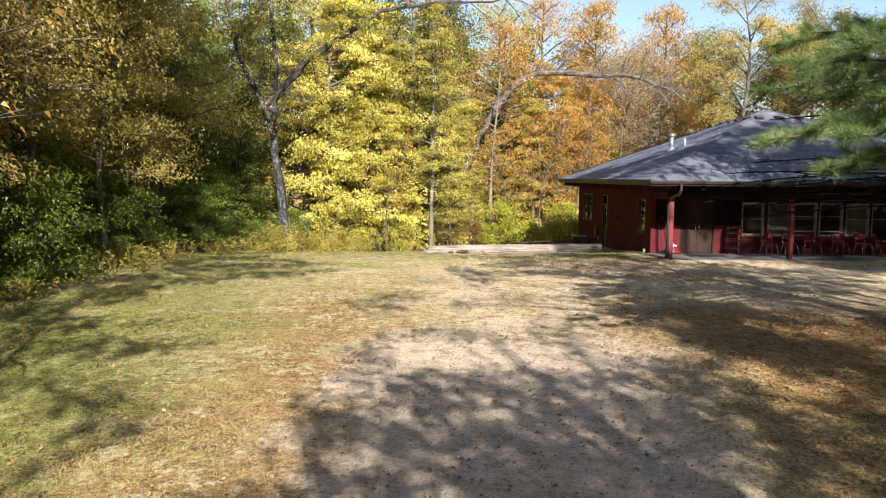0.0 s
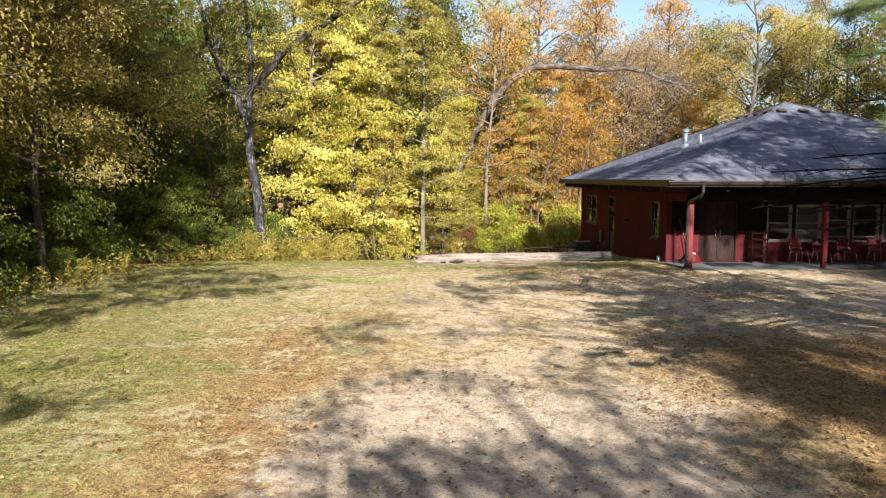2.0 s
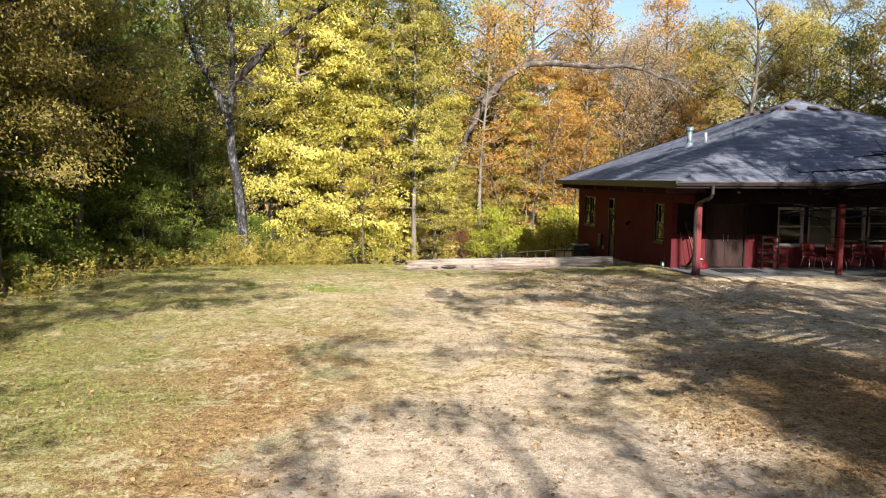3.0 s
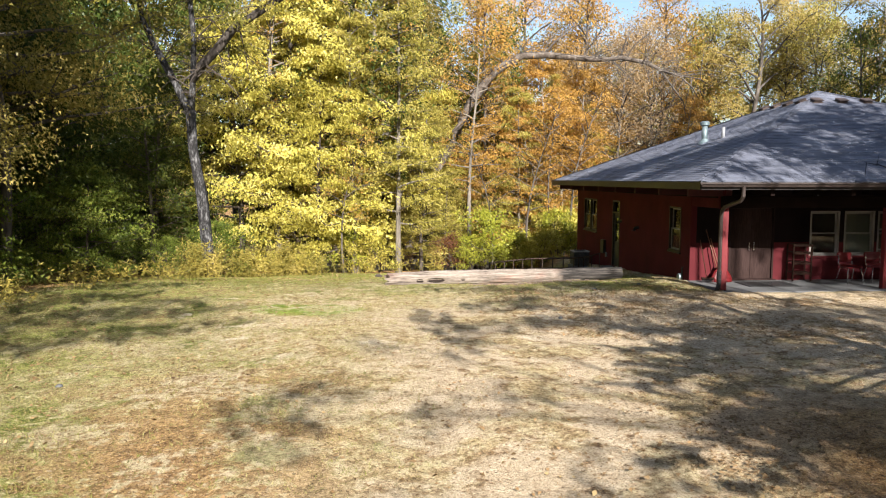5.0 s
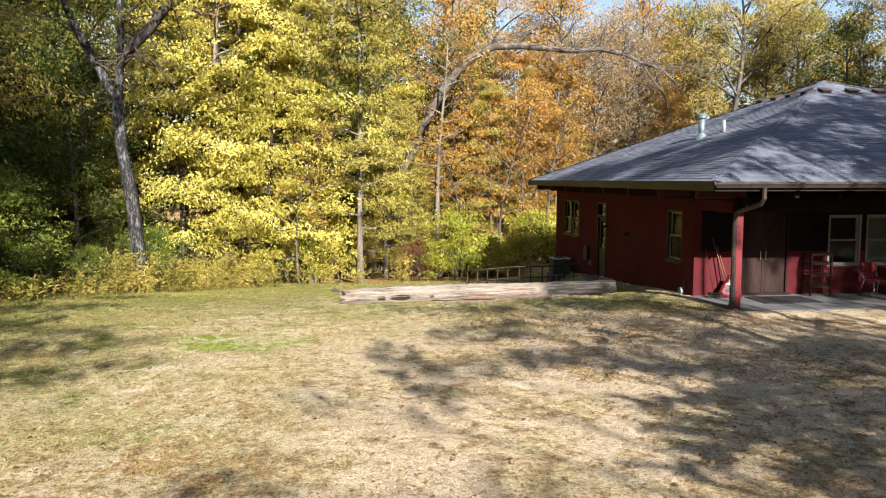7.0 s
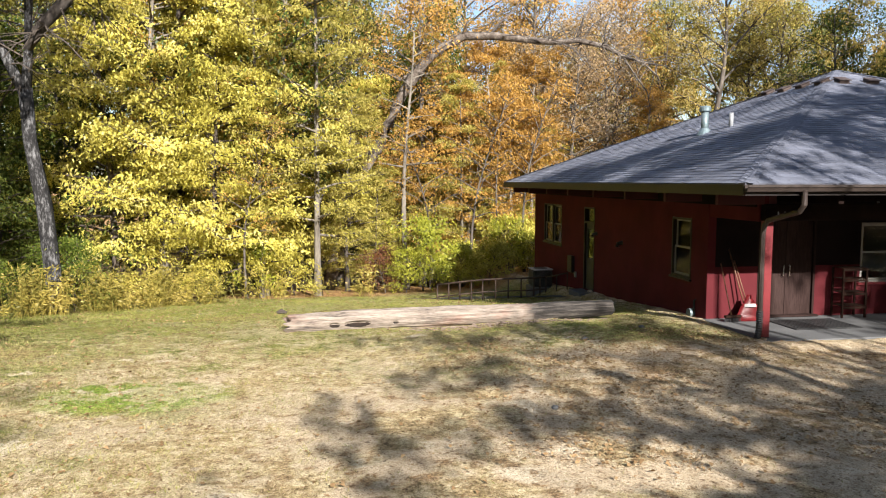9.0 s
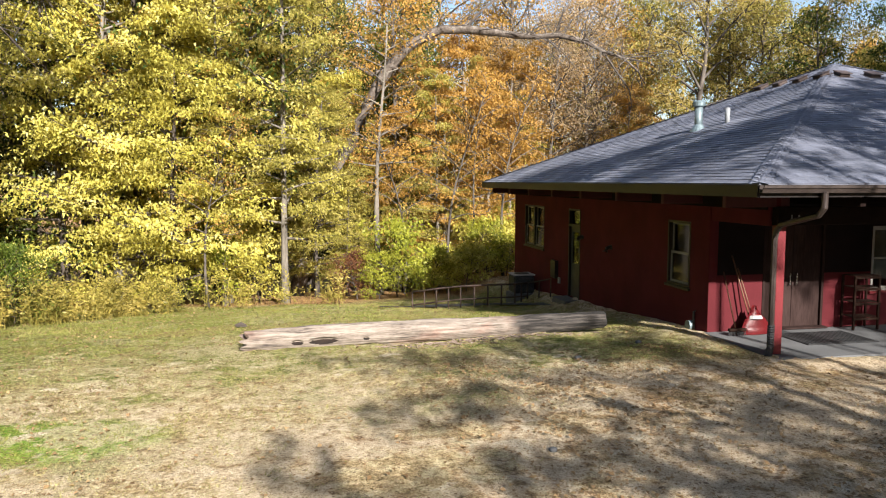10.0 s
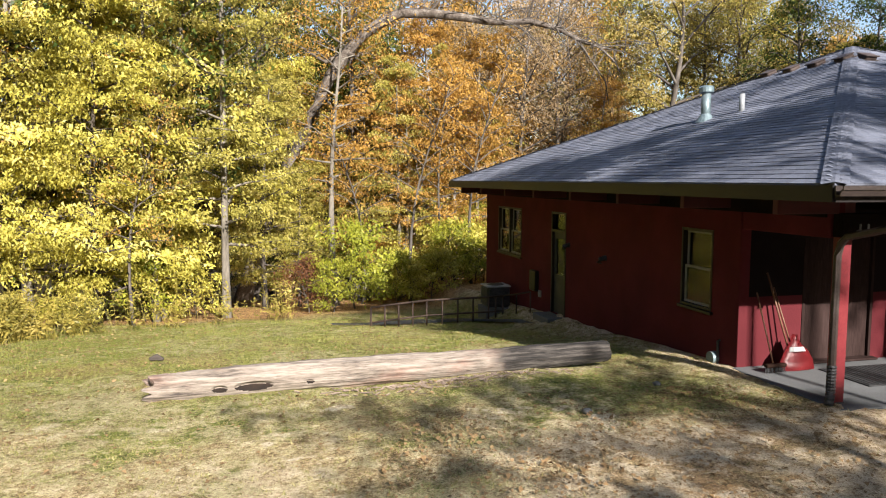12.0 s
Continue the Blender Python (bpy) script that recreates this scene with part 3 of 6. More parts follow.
# a unit tab: wedge, thick at its lower edge
tab_v = np.array([(0, 0, 0.011), (1, 0, 0.011), (1, 1.06, 0.003), (0, 1.06, 0.003), (0, 0, 0), (1, 0, 0)], float)
tab_f = [(0, 1, 2, 3), (4, 5, 1, 0), (4, 0, 3), (5, 2, 1)]
tab_me = bpy.data.meshes.new("shingle")
tab_me.from_pydata([(x * (TAB - 0.006), y * COURSE, z) for x, y, z in tab_v], [], tab_f)
tab_me.materials.append(SHINGLE)
slopes = [(corners[3], corners[0]), (corners[0], corners[1]), (corners[1], corners[2]), (corners[2], corners[3])]
near_tabs, far_v, far_f = [], [], []
tab_rng = random.Random(11)
for si, (a, b) in enumerate(slopes):
    a, u, v, n, ln, au, av = roof_frame(a, b)
    rows = int(av / COURSE)
    for r in range(rows):
        d = r * COURSE
        left, right = au * d / av, ln - (ln - au) * d / av
        x = left - (TAB * 0.5 if r % 2 else 0) - tab_rng.uniform(0, 0.06)
        while x < right:
            s0, s1 = max(x, left), min(x + TAB - 0.006, right)
            x += TAB
            if s1 - s0 < 0.04:
                continue
            o = a + u * s0 + v * d + n * 0.002
            full = s1 - s0 > TAB - 0.02
            dist = (Vector((o.x, o.y)) - Vector((EX0, EY0))).length
            if si < 2 and full:
                near_tabs.append((dist, len(far_v), o, u, v, n))
            lift = tab_rng.uniform(0.8, 1.5)
            far_v.append([o + u * (p[0] * (s1 - s0)) + v * (p[1] * COURSE) + n * (p[2] * lift) for p in tab_v])
near_tabs.sort(key=lambda t: t[0])
taken = set()
for dist, k, o, u, v, n in near_tabs[:300]:
    taken.add(k)
    ob = new("shingle", tab_me)
    ob.parent = roof
    m = Matrix((u, v, n)).transposed().to_4x4()
    m.translation = o - BASE[roof] + n * tab_rng.uniform(0, 0.004)
    ob.matrix_basis = m
far_v = [q for k, q in enumerate(far_v) if k not in taken]
allv = np.array([[tuple(p) for p in q] for q in far_v]).reshape(-1, 3) - np.array(BASE[roof])
me = bpy.data.meshes.new("shingles")
faces = []
for k in range(len(far_v)):
    faces += [tuple(i + 6 * k for i in f) for f in tab_f]
me.from_pydata(allv.tolist(), [], faces)
tagged(mesh_part("shingles", me, SHINGLE, roof, "grey asphalt shingle courses"), kind="stuff")


cap_me = bpy.data.meshes.new("hip_cap")
cap_me.from_pydata([(0, 0, 0.03), (0.14, 0, 0.003), (-0.14, 0, 0.003), (0, 0.185, 0.024), (0.14, 0.185, -0.003), (-0.14, 0.185, -0.003)], [], [(0, 1, 4, 3), (2, 0, 3, 5)])
cap_me.materials.append(SHINGLE)
for c in corners:
    a = Vector(c)
    d = (APEX - a).normalized()
    side = d.cross(Vector((0, 0, 1))).normalized()
    m = Matrix((side, d, side.cross(d))).transposed().to_4x4()
    for k in range(int((APEX - a).length / 0.17)):
        ob = new("hip_cap", cap_me)
        ob.parent = roof
        m.translation = a + d * (k * 0.17) - BASE[roof]
        ob.matrix_basis = m

# fascia, gutters on the west and porch sides
part("fascia", boxed(EX0 - 0.025, EX0 - 0.002, EY0, EY1, EZ - 0.19, EZ - 0.01), BROWN_TRIM, house)
part("fascia", boxed(EX0, EX1, EY0 - 0.025, EY0 - 0.002, EZ - 0.19, EZ - 0.01), BROWN_TRIM, house)
part("fascia", boxed(EX1 + 0.002, EX1 + 0.025, EY0, EY1, EZ - 0.19, EZ - 0.01), BROWN_TRIM, house)
part("fascia", boxed(EX0, EX1, EY1 + 0.002, EY1 + 0.025, EZ - 0.19, EZ - 0.01), BROWN_TRIM, house)


def gutter_bm(x0, x1, y):
    """An open K-shaped channel along the eave."""
    bm = bmesh.new()
    prof = [(0.0, 0.0), (0.0, -0.11), (-0.075, -0.11), (-0.095, -0.055), (-0.12, -0.04), (-0.12, 0.0), (-0.105, 0.0),
            (-0.105, -0.03), (-0.08, -0.05), (-0.065, -0.1), (-0.01, -0.1), (-0.01, 0.0)]
    ends = [[bm.verts.new((x, y - 0.03 + p, EZ - 0.015 + q)) for p, q in prof] for x in (x0, x1)]
    k = len(prof)
    for i in range(k):
        bm.faces.new((ends[0][i], ends[0][(i + 1) % k], ends[1][(i + 1) % k], ends[1][i]))
    bm.faces.new(ends[0][::-1])
    bm.faces.new(ends[1])
    return bm


gutter = part("gutter", gutter_bm(EX0 - 0.02, EX1, EY0), GUTTER, house, "dark brown metal eaves gutter")
for k in range(6):
    x = 8.6 + k * 2.4
    part("gutter_strap", boxed(x - 0.008, x + 0.008, EY0 - 0.151, EY0 - 0.02, EZ - 0.014, EZ - 0.008), GUTTER, gutter)

# exposed rafter ends under the west eave and the porch eave
for k in range(8):
    y = 25.95 + k * 2.03
    if y < EY1 - 0.3:
        part("rafter_end", boxed(EX0 + 0.12, WX + (0.0 if y > FY else 0.3), y - 0.05, y + 0.05, EZ - 0.37, EZ - 0.138, 0.008), RAFTER_RED, house)
for k in range(7):
    x = 8.9 + k * 2.03
    part("rafter_end", boxed(x - 0.05, x + 0.05, EY0 + 0.15, FY, EZ - 0.34, EZ - 0.138, 0.008), SOFFIT, house)

part("eave_beam", boxed(WX - 0.035, WX - 0.003, FY - 1.7, EY1 - 0.12, 2.36, 2.64, 0.006), SOFFIT, house)

# porch: beam on posts, side beam to the corner, posts
part("porch_beam", boxed(8.05, 21.3, 25.83, 25.99, 2.12, 2.42, 0.01), SOFFIT, house)
part("porch_beam", boxed(8.02, 8.18, 25.99, FY, 2.1, 2.42, 0.01), RED, house)
part("gable_board", boxed(8.06, 8.14, 25.9, FY, 2.42, 2.65), RED, house)
for x in (8.13, 12.43, 16.75, 21.05):
    p = part("porch_post", boxed(x - 0.075, x + 0.075, 25.83, 25.98, -0.02, 2.12, 0.008), RED_TRIM, house, "square red painted porch post")
    part("post_base", boxed(x - 0.085, x + 0.085, 25.82, 25.99, -0.03, 0.04, 0.006), DARK_METAL, p)

# roof vents, flue and plastic vent pipe
west = roof_frame(*slopes[0])
south = roof_frame(*slopes[1])


def on_slope(fr, s, d):
    a, u, v, n = fr[:4]
    return a + u * s + v * d


def box_vent(fr, s, d):
    a, u, v, n = fr[:4]
    m = Matrix((u, v, n)).transposed().to_4x4()
    m.translation = on_slope(fr, s, d)
    bm = bmesh.new()
    box(bm, -0.15, 0.15, -0.13, 0.15, 0.01, 0.085, 0.02)
    box(bm, -0.19, 0.19, -0.19, 0.19, 0.0, 0.016)
    box(bm, -0.175, 0.175, -0.165, 0.15, 0.085, 0.11, 0.012)
    bmesh.ops.transform(bm, matrix=m, verts=bm.verts)
    part("roof_vent", bm, VENT_DARK, roof, "low dark box vent near the peak")


ws, wd = west[5], west[6]
for k in (-1.5, -0.5, 0.5, 1.5):
    box_vent(west, ws + k * 0.8, wd - 1.4)
ss, sd = south[5], south[6]
for k in (-1.0, 0.05, 1.1):
    box_vent(south, ss + k * 0.82, sd - 1.4)


def roof_at(x, y):
    """Height of the west slope."""
    return EZ + (x - EX0) / (APEX.x - EX0) * (APEX.z - EZ)


fx, fy = 10.14, 31.95
z0 = roof_at(fx, fy)
bm = tube(bmesh.new(), [(fx, fy, z0 - 0.1), (fx, fy, 4.62)], 0.095, 16)
flue = part("flue_pipe", bm, GALV, roof, "galvanised flue pipe with a round cap", True)
part("flue_cap", tube(bmesh.new(), [(fx, fy, 4.6), (fx, fy, 4.63), (fx, fy, 4.72), (fx, fy, 4.76)], [0.1, 0.15, 0.15, 0.11], 16), GALV, flue)
bm = tube(bmesh.new(), [(fx + 0.0, fy, z0 - 0.06), (fx + 0.0, fy, z0 + 0.12)], [0.22, 0.1], 16)
part("flashing", bm, GALV, flue)
vx, vy = 10.41, 31.15
part("vent_pipe", tube(bmesh.new(), [(vx, vy, roof_at(vx, vy) - 0.1), (vx, vy, 4.52)], 0.055, 12), PVC, roof, "short pale plastic vent pipe", True)


# ---- windows and doors
def sash_window(name, axis, at, a0, a1, z0, z1, inward, blind=0.0, label="", lift=0.0):
    """Two sashes in a frame; the wall plane at 'at', the inside towards 'inward'."""
    def bx(p, q, d0, d1, u0, u1, bev=0.0):
        lo, hi = sorted((at + inward * d0, at + inward * d1))
        return (p, q, lo, hi, u0, u1, bev) if axis == "x" else (lo, hi, p, q, u0, u1, bev)
    frame_ob = bmesh.new()
    f = 0.045
    for p, q, u0, u1 in ((a0, a0 + f, z0, z1), (a1 - f, a1, z0, z1), (a0 + f, a1 - f, z1 - f, z1), (a0 + f, a1 - f, z0, z0 + f)):
        box(frame_ob, *bx(p, q, -0.012, 0.12, u0, u1, 0.004))
    w = part("window", frame_ob, WHITE if axis == "x" else BROWN_TRIM, house, label)
    mid = (z0 + z1) / 2
    for u0, u1, dep in ((mid - 0.02, z1 - f, 0.075), (z0 + f + lift, mid + 0.02 + lift, 0.04)):
        s = bmesh.new()
        e = 0.038
        for p, q, c0, c1 in ((a0 + f, a0 + f + e, u0, u1), (a1 - f - e, a1 - f, u0, u1), (a0 + f + e, a1 - f - e, u1 - e, u1), (a0 + f + e, a1 - f - e, u0, u0 + e)):
            box(s, *bx(p, q, dep, dep + 0.03, c0, c1, 0.003))
        part("sash", s, WHITE, w)
        g = part("pane", boxed(*bx(a0 + f + e, a1 - f - e, dep + 0.012, dep + 0.018, u0 + e, u1 - e)), GLASS, w)
        g.visible_shadow = False
    if blind:
        part("blind", boxed(*bx(a0 + f, a1 - f, 0.125, 0.135, z1 - f - blind * (z1 - z0), z1 - f)), BLIND, w, "pale roller blind")
    part("sill", boxed(*bx(a0 - 0.04, a1 + 0.04, -0.05, 0.02, z0 - 0.05, z0 - 0.002, 0.006)), RED_TRIM if axis == "x" else BROWN_TRIM, w)
    return w


sash_window("window", "y", WX, *W_WIN[0], 1, label="tall single sash window with a pale frame")
a0, a1, z0, z1 = W_WIN[1]
sash_window("window", "y", WX, a0, (a0 + a1) / 2, z0, z1, 1, label="one of a pair of sash windows")
sash_window("window", "y", WX, (a0 + a1) / 2, a1, z0, z1, 1, label="one of a pair of sash windows")
for k, (a0, a1, z0, z1) in enumerate(F_WIN):
    sash_window("window", "x", FY, a0, a1, z0, z1, 1, blind=(0.0, 0.93, 0.0, 0.0, 0.95, 0.0, 0.5, 0.0)[k], label="white framed sash window on the porch", lift=0.1 if k in (2, 3) else 0.0)

# west door with a light above it
y0, y1, z0, z1 = W_DOOR
bm = bmesh.new()
for p, q, u0, u1 in ((y0, y0 + 0.05, z0, z1), (y1 - 0.05, y1, z0, z1), (y0 + 0.05, y1 - 0.05, z1 - 0.05, z1), (y0 + 0.05, y1 - 0.05, 1.58, 1.64)):
    box(bm, WX - 0.015, WX + 0.14, p, q, u0, u1, 0.004)
side_door = part("door", bm, BROWN_TRIM, house, "dark side door with a glass panel and a light above")
bm = bmesh.new()
for p, q, u0, u1 in ((y0 + 0.05, y0 + 0.17, z0, 1.58), (y1 - 0.17, y1 - 0.05, z0, 1.58), (y0 + 0.17, y1 - 0.17, 1.42, 1.58), (y0 + 0.17, y1 - 0.17, z0, 0.55)):
    box(bm, WX + 0.05, WX + 0.095, p, q, u0, u1, 0.003)
part("door_leaf", bm, DARK_METAL, side_door)
for u0, u1 in ((0.55, 1.42), (1.64, 2.01)):
    g = part("pane", boxed(WX + 0.068, WX + 0.076, y0 + (0.17 if u0 < 1 else 0.05), y1 - (0.17 if u0 < 1 else 0.05), u0, u1), GLASS, side_door)
    g.visible_shadow = False
part("door_handle", tube(bmesh.new(), [(WX + 0.05, y0 + 0.11, 0.62), (WX - 0.01, y0 + 0.11, 0.62), (WX - 0.01, y0 + 0.22, 0.62)], 0.011, 8), CHROME, side_door)
part("door_step", boxed(7.55, WX, y0 - 0.05, y1 + 0.05, -0.8, z0 - 0.01, 0.015), CONCRETE, house)

# double porch doors of weathered boards
x0, x1, z0, z1 = F_DOOR
bm = bmesh.new()
for p, q, u0, u1 in ((x0, x0 + 0.05, z0, z1), (x1 - 0.05, x1, z0, z1), (x0 + 0.05, x1 - 0.05, z1 - 0.05, z1)):
    box(bm, p, q, FY - 0.012, FY + 0.13, u0, u1, 0.004)
porch_door = part("double_door", bm, DOOR_WOOD, house, "weathered grey-brown wooden double doors, closed")
xm = (x0 + x1) / 2
for p, q, hx in ((x0 + 0.055, xm - 0.004, xm - 0.07), (xm + 0.004, x1 - 0.055, xm + 0.07)):
    leaf = part("door_leaf", boxed(p, q, FY + 0.04, FY + 0.085, z0 + 0.01, z1 - 0.055, 0.004), DOOR_WOOD, porch_door)
    part("door_handle", tube(bmesh.new(), [(hx, FY + 0.04, 0.86), (hx, FY - 0.01, 0.87), (hx, FY - 0.01, 1.08), (hx, FY + 0.04, 1.09)], 0.012, 8), CHROME, leaf)
part("threshold", boxed(x0 - 0.03, x1 + 0.03, FY - 0.14, FY + 0.1, 0.03, 0.062, 0.006), DOOR_WOOD, porch_door)

# concrete porch slab
slab = mesh_part("porch_slab", bpy.data.meshes.new("porch_slab"), CONCRETE)
bm = bmesh.new()
for p, q in ((7.93, 11.2), (11.21, 14.5), (14.51, 17.8), (17.81, 21.6)):
    box(bm, p, q, 25.58, FY, -0.35, 0.024, 0.012)
bm.to_mesh(slab.data)
bm.free()
tagged(slab, "pale concrete porch slab in four pours", "porch", kind="structure")

# ---- fittings on the walls
bm = tube(bmesh.new(), [(WX - 0.12, 28.2, 0.06), (WX - 0.02, 28.2, 0.06)], [0.1, 0.1], 16)
meter = part("gas_meter", bm, GALV, house, "round pale vent hood on a pipe low on the wall")
part("pipe", tube(bmesh.new(), [(WX - 0.04, 28.12, -0.2), (WX - 0.04, 28.12, 0.34), (WX + 0.02, 28.12, 0.36)], 0.022, 8), DARK_METAL, meter)
box_ob = part("meter_box", boxed(WX - 0.11, WX, 35.75, 36.15, -0.02, 0.5, 0.012), BROWN_TRIM, house, "wall box painted like the wall")
part("outlet_cover", boxed(WX - 0.05, WX, 35.55, 35.68, -0.14, 0.03, 0.008), PVC, house, "small white outlet cover")
for y, z in ((32.06, 1.22), (33.9, 1.33)):
    bm = tube(bmesh.new(), [(WX, y, z), (WX - 0.05, y, z), (WX - 0.13, y, z - 0.03), (WX - 0.15, y, z - 0.1)], [0.06, 0.05, 0.055, 0.07], 12)
    part("wall_lamp", bm, DARK_METAL, house, "small dark wall lamp")
bulb = part("porch_lamp", tube(bmesh.new(), [(11.21, 27.0, 2.3), (11.21, 27.0, 2.27), (11.21, 27.0, 2.22), (11.21, 27.0, 2.19)], [0.03, 0.045, 0.045, 0.02], 12), WHITE, house, "small unlit porch bulb", True)
part("lamp_base", tube(bmesh.new(), [(11.21, 27.0, 2.645), (11.21, 27.0, 2.3)], [0.035, 0.02], 10), DARK_METAL, bulb)

for k, y in enumerate((25.78, 25.8)):
    part("hook", tube(bmesh.new(), [(8.22 + k * 0.14, y, 2.2), (8.22 + k * 0.14, y - 0.05, 2.22), (8.22 + k * 0.14, y - 0.05, 2.29)], 0.012, 6), PVC, house, "small white hook on the porch beam")

# downspout: from the gutter back to the post and down its side, with a ribbed black foot
bm = bmesh.new()
dsx = 8.03
tube(bm, [(dsx + 0.02, EY0 - 0.09, EZ - 0.1), (dsx + 0.02, EY0 - 0.09, EZ - 0.34), (dsx + 0.01, EY0 - 0.0, EZ - 0.45), (dsx, 25.72, 2.14), (dsx - 0.015, 25.8, 2.05),
          (dsx - 0.02, 25.84, 1.9), (dsx - 0.02, 25.84, 0.5)], 0.048, 8)
spout = part("downspout", bm, GUTTER, house, "brown metal downspout bent back to the post")
bm = bmesh.new()
pts, rad = [], []
for k in range(26):
    z = 0.52 - k * 0.02
    pts.append((dsx - 0.02 - max(0, k - 18) * 0.012, 25.84 - max(0, k - 18) * 0.01, z))
    rad.append(0.062 if k % 2 else 0.05)
part("drain_hose", tube(bm, pts, rad, 10), BLACK, spout, "ribbed black drain hose")

# ---------------------------------------------------------------- porch things
mat = thing("door_mat", (9.75, 26.8, 0.028), "dark rubber door mat before the double doors", "mat")
part("mat_sheet", boxed(9.1, 10.5, 26.35, 27.3, 0.029, 0.042, 0.004), BLACK, mat)
bm = bmesh.new()
for k in range(17):
    box(bm, 9.15 + k * 0.08, 9.19 + k * 0.08, 26.4, 27.25, 0.042, 0.047)
part("mat_rib", bm, DARK_METAL, mat)


def stick_tool(name, label, foot, head, r, tool):
    t = thing(name, foot, label, name.replace("_", " "))
    part("handle", tube(bmesh.new(), [foot, head], r, 8), HANDLE_WOOD, t, "worn wooden handle", True)
    tool(t, Vector(foot))
    return t


def broom_head(t, f):
    bm = bmesh.new()
    box(bm, f.x - 0.17, f.x + 0.17, f.y - 0.04, f.y + 0.04, f.z + 0.08, f.z + 0.13, 0.01)
    part("broom_block", bm, DARK_WOOD, t)
    bm = bmesh.new()
    rng = random.Random(3)
    for k in range(40):
        x = f.x - 0.16 + 0.32 * k / 39
        tube(bm, [(x, f.y, f.z + 0.09), (x + rng.uniform(-.01, .01), f.y + rng.uniform(-.03, .03), f.z)], 0.006, 4)
    part("bristles", bm, BLACK, t)


def shovel_head(t, f):
    """A wide flared red scoop with a pale sleeve, standing on its lip."""
    bm = bmesh.new()
    prof = [(0.045, 0.52, 0.0), (0.07, 0.44, 0.0), (0.12, 0.36, -0.02), (0.21, 0.27, -0.05), (0.28, 0.14, -0.07), (0.3, 0.0, -0.09)]
    rows = []
    for w, z, y in prof:
        rows.append([bm.verts.new((f.x + w * s, f.y + y + 0.05 * s * s - 0.03, f.z + z)) for s in (-1, -0.6, -0.2, 0.2, 0.6, 1)])
    for a, b in zip(rows, rows[1:]):
        for k in range(5):
            bm.faces.new((a[k], a[k + 1], b[k + 1], b[k]))
    bmesh.ops.solidify(bm, geom=bm.faces[:], thickness=0.02)
    part("scoop", bm, RED_PLASTIC, t, "flared red plastic scoop", True)
    part("sleeve", tube(bmesh.new(), [(f.x, f.y + 0.0, f.z + 0.27), (f.x, f.y + 0.01, f.z + 0.33)], [0.15, 0.12], 16), GREY_PLASTIC, t)


stick_tool("broom", "push broom with a wooden handle leaning on the red wall", (8.36, 27.3, 0.03), (8.27, 27.66, 1.16), 0.012, broom_head)
stick_tool("snow_shovel", "red plastic scoop shovel leaning by the doors", (8.78, 27.42, 0.03), (8.42, 27.64, 1.45), 0.014, shovel_head)
t = thing("rake", (8.83, 27.5, 0.03), "rake with a pale handle leaning on the wall", "rake")
part("handle", tube(bmesh.new(), [(8.86, 27.45, 0.05), (8.56, 27.66, 1.22)], 0.013, 8), HANDLE_WOOD, t, "", True)
bm = bmesh.new()
for k in range(9):
    tube(bm, [(8.86, 27.45, 0.2), (8.78 + k * 0.022, 27.42, 0.1), (8.74 + k * 0.03, 27.4, 0.03)], 0.004, 4)
part("tines", bm, DARK_METAL, t)

# open wooden rack beside the doors
rack = thing("wooden_rack", (11.05, 27.5, 0.028), "narrow dark wooden rack with open slatted shelves", "rack")
for x in (10.78, 11.3):
    for y in (27.32, 27.64):
        part("upright", boxed(x - 0.02, x + 0.02, y - 0.02, y + 0.02, 0.03, 1.05, 0.004), DARK_WOOD, rack)
for z in (0.22, 0.5, 0.78, 1.0):
    part("rail", boxed(10.76, 11.32, 27.285, 27.3, z, z + 0.045, 0.003), DARK_WOOD, rack)
    for k in range(3):
        part("slat", boxed(10.77, 11.31, 27.33 + k * 0.1, 27.4 + k * 0.1, z + 0.046, z + 0.062, 0.003), DARK_WOOD, rack)


# red shell chairs
def make_chair():
    c = thing("porch_chair", (0, 0, 0), "red moulded plastic chair on chrome legs on the porch", "chair", "chairs along the porch wall")
    def shell(pts, w):
        bm = bmesh.new()
        rows = []
        for y, z, wf in pts:
            rows.append([bm.verts.new((s * w * wf, y + 0.03 * s * s * (1 if z > 0.5 else 0), z + (0.02 * s * s if z < 0.5 else 0))) for s in (-1, -0.7, -0.3, 0.3, 0.7, 1)])
        for a, b in zip(rows, rows[1:]):
            for k in range(5):
                bm.faces.new((a[k], a[k + 1], b[k + 1], b[k]))
        bmesh.ops.solidify(bm, geom=bm.faces[:], thickness=0.012)
        return bm
    part("seat", shell([(-0.22, 0.42, 0.92), (-0.18, 0.45, 1), (0.0, 0.44, 1), (0.16, 0.45, 0.96), (0.2, 0.48, 0.9)], 0.22), RED_PLASTIC, c, "", True)
    back = part("backrest", shell([(0.21, 0.56, 0.88), (0.23, 0.62, 1), (0.25, 0.72, 1.02), (0.265, 0.79, 0.96), (0.27, 0.815, 0.8)], 0.23), RED_PLASTIC, c, "", True)
    for s in (-1, 1):
        part("leg", tube(bmesh.new(), [(s * 0.25, -0.24, 0.0), (s * 0.19, -0.16, 0.41), (s * 0.19, 0.12, 0.43)], 0.012, 8), CHROME, c, "chrome tube leg", True)
        part("leg", tube(bmesh.new(), [(s * 0.25, 0.26, 0.0), (s * 0.2, 0.14, 0.42), (s * 0.2, 0.22, 0.52), (s * 0.2, 0.262, 0.75)], 0.012, 8), CHROME, c, "chrome tube leg", True)
        for z in (0.66,):
            part("rivet", tube(bmesh.new(), [(s * 0.19, 0.235, z), (s * 0.19, 0.225, z)], 0.018, 8), CHROME, back)
    return c


